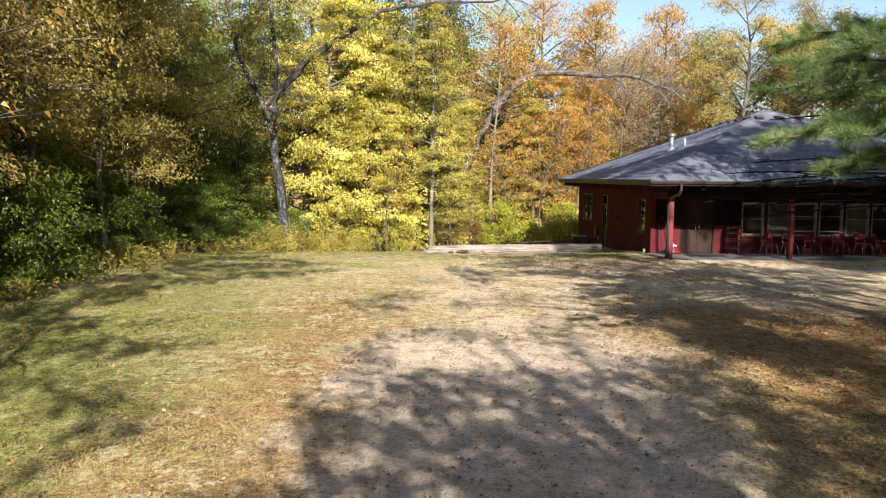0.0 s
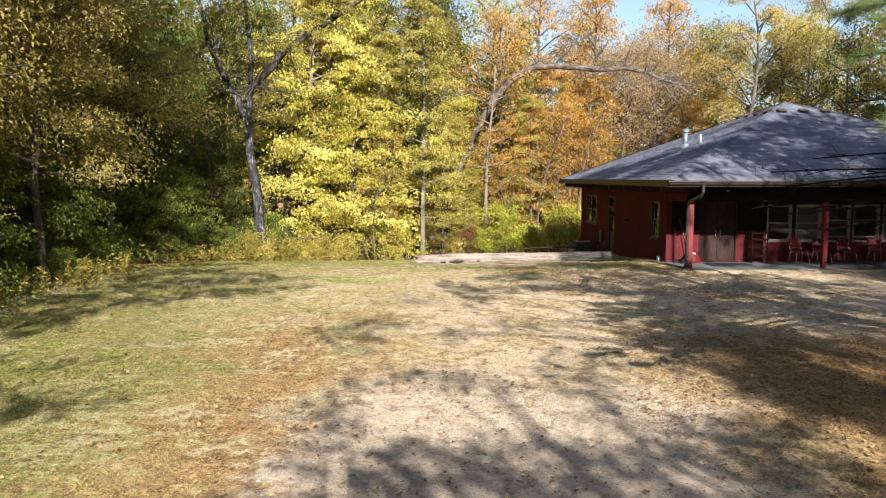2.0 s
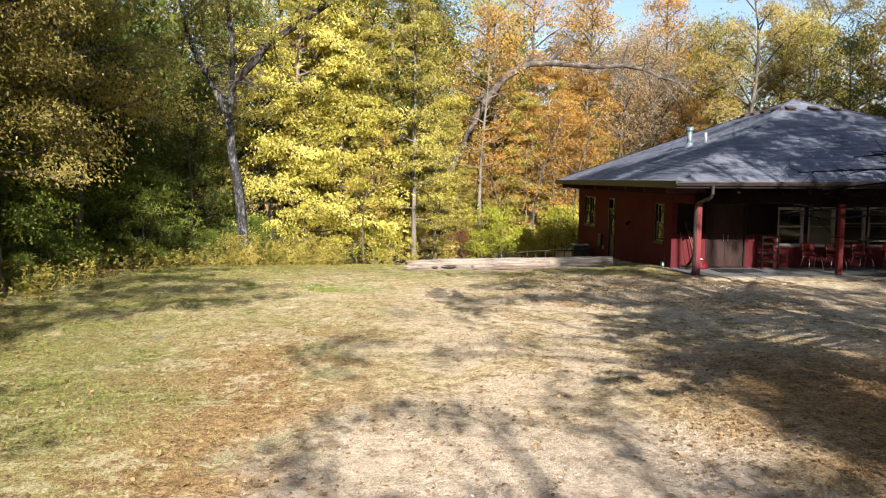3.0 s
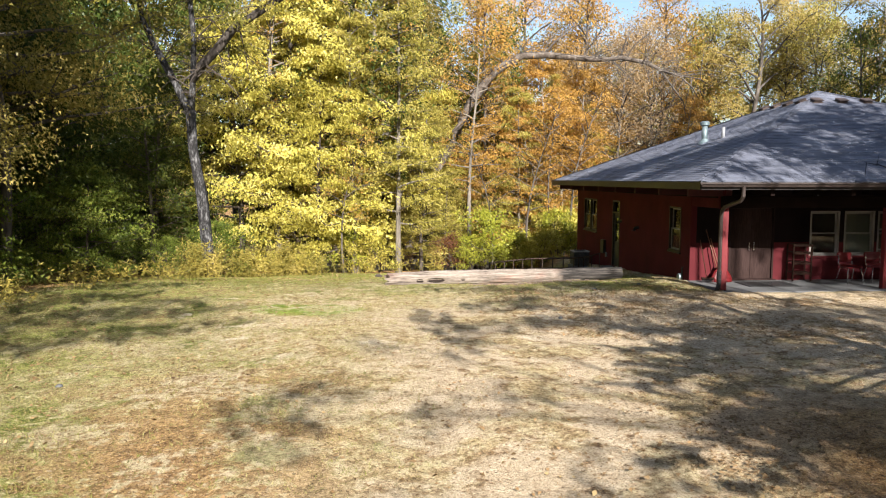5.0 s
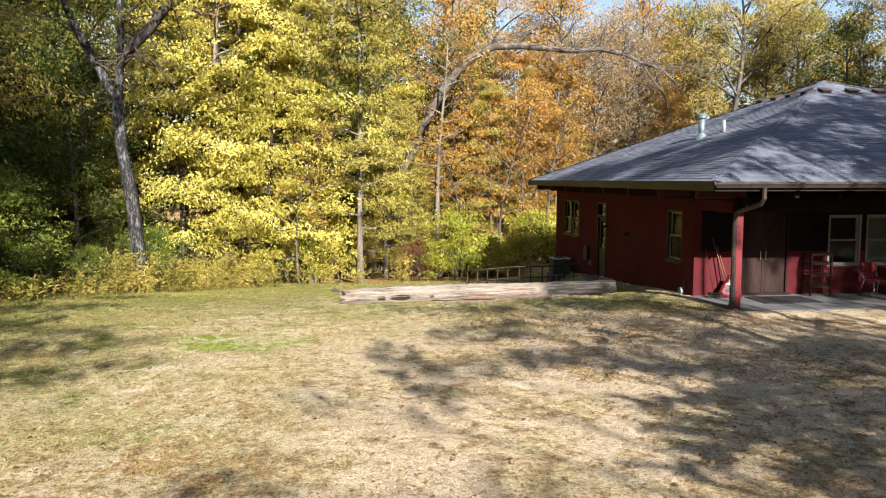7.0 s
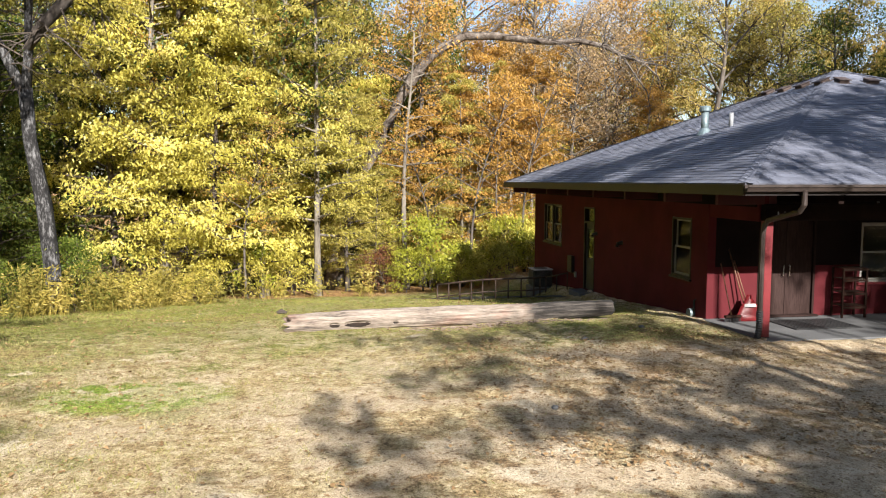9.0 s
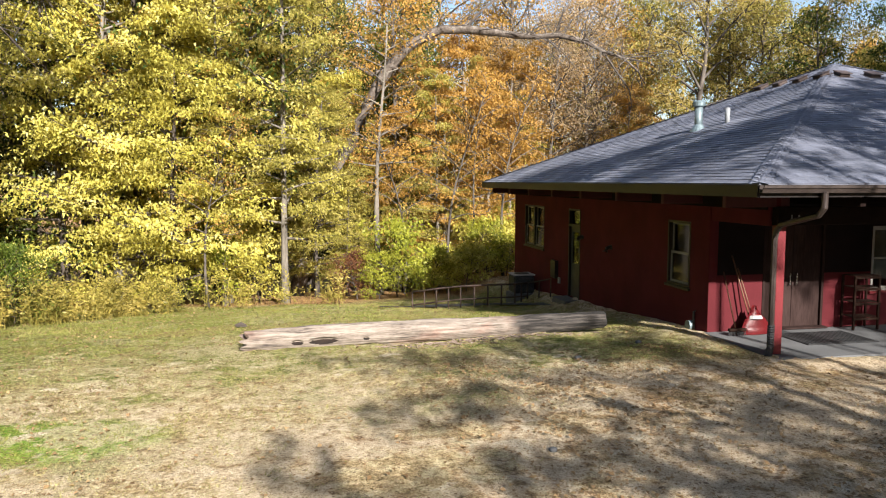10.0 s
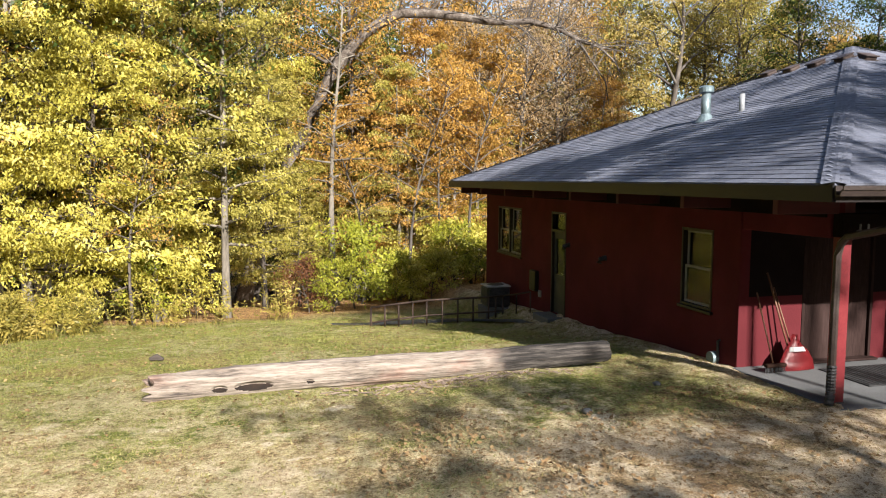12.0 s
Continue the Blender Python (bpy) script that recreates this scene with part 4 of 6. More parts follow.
chair = make_chair()
chair.matrix_basis = pose(12.2, 26.95, 0.028, 0, 0, 4)
for x, y, r in ((13.02, 27.05, -6), (13.82, 26.95, 3), (14.9, 27.0, -3), (15.75, 26.95, 10), (16.55, 27.0, -5), (17.6, 27.0, 2), (18.6, 26.98, -4)):
    copy_thing(chair, pose(x, y, 0.028, 0, 0, r))

# ---------------------------------------------------------------- beside the house
ax, ay, az = 7.5, 37.75, -0.74
ac = thing("air_conditioner", (ax, ay, az), "dark grey outdoor cooling unit on a pad beside the wall", "air conditioner")
part("pad", boxed(ax - 0.4, ax + 0.4, ay - 0.4, ay + 0.4, az - 0.4, az + 0.04, 0.02), CONCRETE, ac)
part("case", boxed(ax - 0.33, ax + 0.33, ay - 0.33, ay + 0.33, az + 0.04, az + 0.6, 0.05), DARK_METAL, ac)
for k in range(12):
    z = az + 0.1 + k * 0.04
    part("grille_bar", boxed(ax - 0.29, ax + 0.29, ay - 0.345, ay - 0.332, z, z + 0.014), DARK_METAL, ac)
    part("grille_bar", boxed(ax - 0.345, ax - 0.332, ay - 0.29, ay + 0.29, z, z + 0.014), DARK_METAL, ac)
part("top_cover", boxed(ax - 0.35, ax + 0.35, ay - 0.35, ay + 0.35, az + 0.6, az + 0.64, 0.02), GREY_PLASTIC, ac)
part("fan_guard", tube(bmesh.new(), [(ax, ay, az + 0.637), (ax, ay, az + 0.655)], [0.25, 0.22], 20), BLACK, ac)

# ramp rail of rusty pipe, dropping away from the door
rail = thing("hand_rail", (5.4, 37.0, gz(5.4, 37.0)), "rusty pipe hand rail along a path down from the side door", "railing")
line = [(7.45, 36.95, -0.3), (7.06, 37.0, -0.33), (6.2, 37.0, -0.335), (5.35, 37.0, -0.35), (4.6, 37.0, -0.41), (3.87, 37.0, -0.48)]
part("top_rail", tube(bmesh.new(), line, 0.03, 8), RUST_METAL, rail, "", True)
part("mid_rail", tube(bmesh.new(), [(x, y, z - 0.4) for x, y, z in line], 0.024, 8), RUST_METAL, rail, "", True)
for (x, y, z), (xn, yn, zn) in zip(line, line[1:] + [line[-1]]):
    for f in ((0.0, 0.5) if (x, y, z) != line[-1] else (0.0,)):
        px, py, pz = x + (xn - x) * f, y + (yn - y) * f, z + (zn - z) * f
        part("rail_post", tube(bmesh.new(), [(px, py, gz(px, py) - 0.3), (px, py, pz)], 0.024, 8), RUST_METAL, rail, "", True)
side = [(7.45, 36.95, -0.3), (7.6, 36.3, -0.16), (7.72, 35.6, 0.0)]
part("top_rail", tube(bmesh.new(), side, 0.022, 8), RUST_METAL, rail, "", True)
for x, y, z in side[1:]:
    part("rail_post", tube(bmesh.new(), [(x, y, gz(x, y) - 0.3), (x, y, z)], 0.018, 8), RUST_METAL, rail, "", True)
path_me = bmesh.new()
prev = None
for x, y in [(7.4, 34.9), (7.2, 36.0), (6.5, 37.6), (5.2, 37.75), (4.0, 37.75), (2.9, 37.6)]:
    cur = [path_me.verts.new((x, y - 0.45, gz(x, y - 0.45) + 0.03)), path_me.verts.new((x, y + 0.45, gz(x, y + 0.45) + 0.03))]
    if prev:
        path_me.faces.new((prev[0], cur[0], cur[1], prev[1]))
    prev = cur
bmesh.ops.solidify(path_me, geom=path_me.faces[:], thickness=0.15)
walkway = part("pavement", path_me, CONCRETE, None)
tagged(walkway, "narrow concrete path down from the side door", "path", kind="structure")


# ---------------------------------------------------------------- the fallen log
def log_mesh(x0, x1, material, name, parent, lab, thick=1.0, seed=2):
    """A worn trunk lying along x: uneven round, slightly bent, split and hollowed in places."""
    rng = random.Random(seed)
    n, s = max(6, int((x1 - x0) * 75)), 120
    bm = bmesh.new()
    rings, dark = [], set()
    for i in range(n + 1):
        x = x0 + (x1 - x0) * i / n
        f = (x + 0.42) / 6.85
        cz = -0.06 + 0.165 * f + 0.02 * math.sin(f * 7)
        cy = 28.78 + 0.1 * math.sin(f * 3.0)
        r0 = float(np.interp(f, [0, 0.05, 0.18, 0.55, 0.85, 1.0], [0.185, 0.195, 0.205, 0.2, 0.17, 0.155])) * thick
        ring = []
        for k in range(s):
            a = 2 * math.pi * k / s
            q = Vector((x * 1.3, math.cos(a) * 1.4, math.sin(a) * 1.4))
            r = r0 * (1 + 0.12 * noise.noise(q * 0.8) + 0.05 * noise.noise(Vector((x * 0.6, a * 6, 3))))
            r += 0.01 * noise.noise(Vector((x * 4, a * 2, 9))) + 0.012 * noise.noise(Vector((x * 0.7, a * 12, 4))) + 0.006 * noise.noise(Vector((x * 12, a * 9, 1)))
            # two rotted hollows low on the side that faces the yard
            for hx, ha, wx, wa, dp in ((0.98, 3.3, 0.27, 0.34, 0.08), (0.52, 3.3, 0.11, 0.24, 0.06), (1.75, 3.35, 0.06, 0.14, 0.04)):
                e = ((x - hx) / wx) ** 2 + ((a - ha) / wa) ** 2
                if e < 1:
                    r -= dp * (1 - e)
                    # inner faces coloured near black for shade, under a sagging upper lip
                    lip = 0.25 * (1 - ((x - hx) / wx) ** 2) - 0.15 + 0.12 * noise.noise(Vector((x * 9, 0, 0)))
                    if e < (0.95 if a > ha else 0.6) and (a - ha) / wa > lip:
                        dark.add((i, k))
            ring.append(bm.verts.new((x + 0.02 * noise.noise(Vector((a * 3, 5, x))) + 0.2 * noise.noise(Vector((math.cos(a) * 2.5, math.sin(a) * 2.5, 7))) * max(0, 1 - i / 16), cy + r * math.cos(a), max(cz + r * math.sin(a) * 1.05, gz(x, cy) - 0.08))))
        rings.append(ring)
    for i, (a, b) in enumerate(zip(rings, rings[1:])):
        for k in range(s):
            fc = bm.faces.new((a[k], b[k], b[(k + 1) % s], a[(k + 1) % s]))
            fc.material_index = 1 if (i, k) in dark else 0
    for ring, flip in ((rings[0], False), (rings[-1], True)):
        c = sum((v.co for v in ring), Vector()) / s
        inner = [bm.verts.new(c + (v.co - c) * 0.55 + Vector((0.05 if not flip else -0.05, 0, 0)) * rng.random()) for v in ring]
        hub = bm.verts.new(c + Vector((0.09 if not flip else -0.06, 0, 0)))
        for k in range(s):
            j = (k + 1) % s
            bm.faces.new((ring[k], ring[j], inner[j], inner[k]) if not flip else (ring[j], ring[k], inner[k], inner[j]))
            bm.faces.new((inner[k], inner[j], hub) if not flip else (inner[j], inner[k], hub))
    ob = part(name, bm, material, parent, lab, True)
    ob.data.materials.append(HOLLOW_SHADE)
    return ob


log = thing("fallen_log", (3.0, 28.8, 0.0), "long bleached fallen tree trunk lying across the lawn", "log")
log_mesh(-0.42, 6.42, LOG_WOOD, "trunk", log, "pale barkless wood with grey bark at the thin end")
chips = bmesh.new()
crng = random.Random(8)
for k in range(260):
    x, y = crng.gauss(3.7, 0.9), 28.55 - abs(crng.gauss(0, 0.22))
    z = gz(x, y) + 0.015
    tube(chips, [(x, y, z), (x + crng.uniform(-.14, .14), y + crng.uniform(-.06, .06), z + crng.uniform(0, .03))], crng.uniform(0.004, 0.012), 4)
tagged(part("wood_chips", chips, SPLINTER, None), "splinters of rotten wood below the log", "wood chips", kind="stuff")


# ---------------------------------------------------------------- trees
def leaf_mesh(name, centres, radii, n, size, rng, flat=0.55, spread=0.5, narrow=0.3, near=False, droop=0.45, each=False):
    """n folded leaves, each its own small blade, gathered round the given clump centres."""
    c = np.asarray(centres, float)
    r = np.asarray(radii, float)
    pick = np.arange(n) if each else rng.integers(0, len(c), n)
    off = rng.normal(0, 1, (n, 3))
    off *= (rng.random((n, 1)) ** 0.4) / np.linalg.norm(off, axis=1, keepdims=True)
    off[:, 2] *= flat
    p = c[pick] + off * r[pick][:, None]
    out = p[:, :2] / (np.linalg.norm(p[:, :2], axis=1, keepdims=True) + 0.3)
    p[:, 2] -= droop * r[pick] * np.clip((off[:, :2] * out).sum(1), -0.4, 1.0)
    t = np.concatenate([out * 0.5, np.full((n, 1), -0.5)], 1) + rng.normal(0, 0.5, (n, 3))
    t /= np.linalg.norm(t, axis=1, keepdims=True) + 1e-9
    nrm = rng.normal(0, spread, (n, 3)) + np.array([0.1, -0.5, 0.7])
    b = np.cross(nrm, t)
    b /= np.linalg.norm(b, axis=1, keepdims=True) + 1e-9
    nrm = np.cross(t, b)
    s = size * rng.uniform(0.65, 1.35, (n, 1))
    sag = nrm * s * rng.uniform(-0.05, 0.16, (n, 1))
    if near:
        v = np.stack([p - t * s * 0.5, p + b * s * narrow + sag, p + t * s * 0.5, p - b * s * narrow + sag], 1).reshape(-1, 3)
        return raw_mesh(name, v, np.arange(4 * n).reshape(-1, 4))
    v = np.stack([p + t * s * 0.7, p - t * s * 0.4 + b * s * narrow + sag, p - t * s * 0.4 - b * s * narrow + sag], 1).reshape(-1, 3)
    return raw_mesh(name, v, np.arange(3 * n).reshape(-1, 3))


def tree_frame(h, r0, base, rad, limbs, rng, wander=0.35, rise=0.5, lean=(0.0, 0.0), subs=3):
    """Trunk, limbs and twigs as bars, and the clump centres that sit on them."""
    bars, tips = [], []
    trunk = []
    ph = rng.uniform(0, 6.28, 4)
    for i in range(10):
        f = i / 9
        trunk.append(Vector((wander * math.sin(f * 4 + ph[0]) * f + lean[0] * f * f * h, wander * math.sin(f * 3.3 + ph[1]) * f + lean[1] * f * f * h, -0.4 + (h * 0.94 + 0.4) * f)))
    bars.append((trunk, [r0 * (1.35 if i == 0 else 1.0) * (1 - 0.9 * (i / 9)) + min(0.02, r0 * 0.2) for i in range(10)], 8))

    def at(z):
        f = min(max((z + 0.4) / (h * 0.94 + 0.4), 0), 1) * 9
        k = min(int(f), 8)
        return trunk[k].lerp(trunk[k + 1], f - k)
    for i in range(limbs):
        f = (i + rng.uniform(0.1, 0.9)) / limbs
        z = base + (h * 0.95 - base) * f
        az = i * 2.4 + rng.uniform(-0.5, 0.5)
        ln = rad * (0.55 + 0.5 * math.sin(math.pi * min(1, 0.18 + f * 0.9))) * (1 - 0.3 * f) * rng.uniform(0.55, 1.25)
        tilt = rise * (0.35 + 0.9 * f) + rng.uniform(-0.25, 0.25)
        d = Vector((math.cos(az), math.sin(az), 0))
        s = at(z)
        pts = [s]
        for k in range(1, 6):
            q = k / 5
            side = Vector((-d.y, d.x, 0)) * rng.uniform(-0.09, 0.09) * ln
            pts.append(s + d * ln * q + Vector((0, 0, tilt * ln * (q - 0.28 * q * q) + rng.uniform(-0.05, 0.05) * ln)) + side * q)
        rr = r0 * (0.42 - 0.24 * f)
        bars.append((pts[::2] + pts[-1:], [rr * (1 - 0.17 * k) + 0.008 for k in (0, 2, 4, 5)], 5))
        tips += [pts[3], pts[4], pts[5], pts[2].lerp(pts[3], 0.5)]
        for j in range(subs):
            k = 2 + j % 3
            s2 = pts[k]
            a2 = az + (1 if j % 2 else -1) * rng.uniform(0.5, 1.1)
            l2 = ln * rng.uniform(0.3, 0.5)
            e2 = s2 + Vector((math.cos(a2) * l2, math.sin(a2) * l2, l2 * rng.uniform(0.0, 0.45)))
            m2 = s2.lerp(e2, 0.5) + Vector((0, 0, 0.06 * l2))
            bars.append(([s2, e2], [rr * 0.4 + 0.006, 0.006], 3))
            tips += [e2, m2]
    tips.append(trunk[-1])
    tips.append(trunk[-1] + Vector((0, 0, 0.3)))
    return bars, tips


def bars_mesh(bars, wob=0.08, seed=0):
    bm = bmesh.new()
    for k, (pts, rad, sides) in enumerate(bars):
        tube(bm, pts, rad, sides, wob, sides > 5, seed + k)
    return bm


def make_tree(name, label, h, r0, base, rad, limbs, n, size, leaf, bark, seed, clump=0.75, flat=0.5, lean=(0.0, 0.0), rise=0.5, subs=3, wander=0.35, group="trees of the wood", near=False):
    rng = np.random.default_rng(seed)
    bars, tips = tree_frame(h, r0, base, rad, limbs, rng, wander, rise, lean, subs)
    t = thing(name, (0, 0, 0), label, "tree" if "shrub" not in name else "shrub", group)
    part("trunk", bars_mesh(bars, 0.08, seed), bark, t, "", True)
    radii = [clump * rng.uniform(0.6, 1.35) for _ in tips]
    mesh_part("crown", leaf_mesh("crown", [tuple(p) for p in tips], radii, n, size, rng, flat, near=near), leaf, t)
    return t


KINDS = {
    "yellow": make_tree("maple_tree", "bright yellow autumn maple with layered leaf sprays", 15, 0.17, 1.3, 4.2, 52, 40000, 0.13, YELLOW, DARK_BARK, 1, 0.74, 0.33, rise=0.34, subs=4),
    "yellow2": make_tree("maple_tree", "yellow autumn maple, leafy to the ground", 13, 0.14, 0.7, 3.5, 46, 34000, 0.123, YELLOW, DARK_BARK, 2, 0.68, 0.33, rise=0.3, subs=4),
    "lime": make_tree("maple_tree", "yellow-green maple turning colour", 15, 0.16, 1.6, 3.3, 46, 28000, 0.116, YELLOW_GREEN, BARK, 3, 0.66, 0.35, rise=0.3, subs=4),
    "orange": make_tree("maple_tree", "orange autumn maple with thin pale limbs", 13, 0.13, 1.8, 3.4, 34, 22000, 0.105, ORANGE, PALE_BARK, 4, 0.62, 0.28, rise=0.5, subs=4),
    "slim": make_tree("birch_tree", "slim tree with a straight pale trunk", 15, 0.125, 2.4, 2.5, 38, 20000, 0.1, YELLOW_GREEN, TAN_BARK, 5, 0.52, 0.3, wander=0.12),
    "pale": make_tree("ash_tree", "half bare tree with tan leaves and fine grey twigs", 14, 0.14, 3.0, 3.4, 34, 16000, 0.094, PALE, BARK, 6, 0.95, 0.6, rise=0.9, subs=5),
    "olive": make_tree("elm_tree", "tall tree with fading olive-brown leaves", 16, 0.17, 1.6, 3.8, 34, 9500, 0.15, OLIVE, DARK_BARK, 7, 0.95, 0.55),
    "brown": make_tree("oak_tree", "oak with browned thinning leaves", 14, 0.15, 1.2, 3.6, 32, 8500, 0.15, BROWN, DARK_BARK, 8, 0.9, 0.55),
    "green": make_tree("elm_tree", "tree still dark green in the shade", 12, 0.13, 0.5, 3.0, 30, 11000, 0.13, GREEN, DARK_BARK, 9, 0.85, 0.6),
    "tall_green": make_tree("oak_tree", "tall green-gold oak behind the clearing", 20, 0.26, 5.5, 4.6, 34, 11500, 0.155, YELLOW_GREEN, BARK, 10, 1.15, 0.6, rise=0.7),
    "tall_dark": make_tree("oak_tree", "tall green oak behind the clearing", 20, 0.26, 4.0, 4.6, 34, 10000, 0.17, GREEN, BARK, 11, 1.2, 0.6, rise=0.7),
    "tall_orange": make_tree("oak_tree", "tall orange-brown oak behind the clearing", 20, 0.26, 5.5, 4.3, 34, 11000, 0.15, ORANGE, BARK, 12, 1.1, 0.6, rise=0.8),
    "tall_olive": make_tree("oak_tree", "tall fading oak behind the clearing", 19, 0.25, 3.0, 4.4, 34, 11000, 0.15, OLIVE, BARK, 13, 1.15, 0.6, rise=0.7),
    "open": make_tree("oak_tree", "tall open oak with a few gold leaves", 19, 0.27, 6.0, 4.6, 20, 21000, 0.12, RUST, BARK, 14, 1.1, 0.5, rise=1.1, lean=(0.012, 0.004), wander=1.0, subs=5),
    "high": make_tree("oak_tree", "tall oak with a high thin crown, added for its shade", 17.5, 0.12, 8.0, 3.8, 28, 3600, 0.22, OLIVE, BARK, 19, 0.9, 0.5, rise=0.6),
    "far_olive": make_tree("oak_tree", "fading oak of the surrounding wood", 19, 0.24, 2.0, 4.4, 18, 2600, 0.45, OLIVE, BARK, 22, 1.3, 0.6, subs=1),
    "far_green": make_tree("oak_tree", "green oak of the surrounding wood", 18, 0.24, 2.0, 4.4, 18, 2600, 0.45, GREEN, BARK, 23, 1.3, 0.6, subs=1),
    "far_orange": make_tree("oak_tree", "orange oak of the surrounding wood", 18, 0.24, 2.0, 4.4, 18, 2600, 0.45, ORANGE, BARK, 24, 1.3, 0.6, subs=1),
    "top": make_tree("oak_tree", "tall bare-stemmed oak with a small high crown, added for its shade", 17.5, 0.07, 13.0, 3.2, 16, 1500, 0.24, OLIVE, BARK, 26, 0.8, 0.5, rise=0.5),
    "edge_olive": make_tree("elm_tree", "elm with fine fading olive-brown leaves", 12, 0.15, 3.7, 3.6, 40, 36000, 0.09, FADED, BARK, 37, 0.95, 0.5, rise=0.5, wander=0.7, subs=4),
    "edge_brown": make_tree("hornbeam_tree", "hornbeam with fine browned leaves", 11, 0.12, 2.8, 3.2, 38, 34000, 0.088, TAN, BARK, 38, 0.9, 0.5, rise=0.5, wander=0.7, subs=4),
    "stems": make_tree("sapling", "thin pale bare-stemmed sapling with few orange leaves", 9.5, 0.06, 3.0, 1.9, 20, 1500, 0.1, ORANGE, BARK, 43, 0.6, 0.5, rise=1.1, wander=0.5, lean=(0.12, 0)),
    "twiggy": make_tree("sapling", "small spreading sapling with a few brown-gold leaves", 6.5, 0.05, 2.4, 2.2, 15, 700, 0.08, ORANGE, DARK_BARK, 47, 0.5, 0.6, rise=0.35),
    "leaning": make_tree("oak_tree", "tall oak leaning out over the yard, added to shade the wood's edge", 17.5, 0.24, 11.0, 4.4, 26, 6000, 0.2, OLIVE, BARK, 29, 0.9, 0.5, rise=0.6, lean=(0.2, 0.0)),
    "bole": make_tree("maple_tree", "maple with a clear tan trunk and a high thin gold crown", 15, 0.15, 5.2, 2.4, 22, 1500, 0.1, ORANGE, TAN_BARK, 51, 0.6, 0.35, rise=0.6, wander=0.8, lean=(0.05, 0.0)),
    "understory": make_tree("hazel_tree", "low spreading hazel still green under the trees", 4.6, 0.05, 0.3, 2.3, 34, 15000, 0.085, UNDERGROWTH, DARK_BARK, 52, 0.5, 0.35, rise=0.4),
    "shrub_green": make_tree("shrub", "leafy green shrub at the wood's edge", 2.6, 0.03, 0.15, 1.5, 18, 5600, 0.08, UNDERGROWTH, DARK_BARK, 15, 0.46, 0.7, rise=1.0, group="shrubs at the wood's edge"),
    "shrub_lime": make_tree("shrub", "yellow-green shrub at the wood's edge", 2.6, 0.03, 0.15, 1.6, 18, 3000, 0.11, LIME, DARK_BARK, 16, 0.42, 0.8, rise=1.0, group="shrubs at the wood's edge"),
    "shrub_yellow": make_tree("shrub", "yellow leaved shrub at the wood's edge", 2.2, 0.03, 0.15, 1.4, 16, 2300, 0.13, YELLOW, DARK_BARK, 17, 0.36, 0.8, rise=1.0, group="shrubs at the wood's edge"),
    "shrub_russet": make_tree("shrub", "small russet shrub below the woods", 2.0, 0.03, 0.2, 0.9, 14, 2400, 0.085, RUSSET, DARK_BARK, 18, 0.4, 0.8, rise=1.1, group="shrubs at the wood's edge"),
}
FIRST = {}


def plant(kind, x, y, scale=1.0, turn=None, dz=0.0):
    src = KINDS[kind]
    if turn is None:
        turn = (x * 137.7 + y * 91.3) % 360
    m = pose(x, y, gz(x, y) + dz, 0, 0, turn)
    if kind not in FIRST:
        FIRST[kind] = src
        src.matrix_basis = m @ Matrix.Scale(scale, 4)
        return src
    ob = copy_thing(src, m)
    ob.scale = (scale, scale, scale)
    return ob


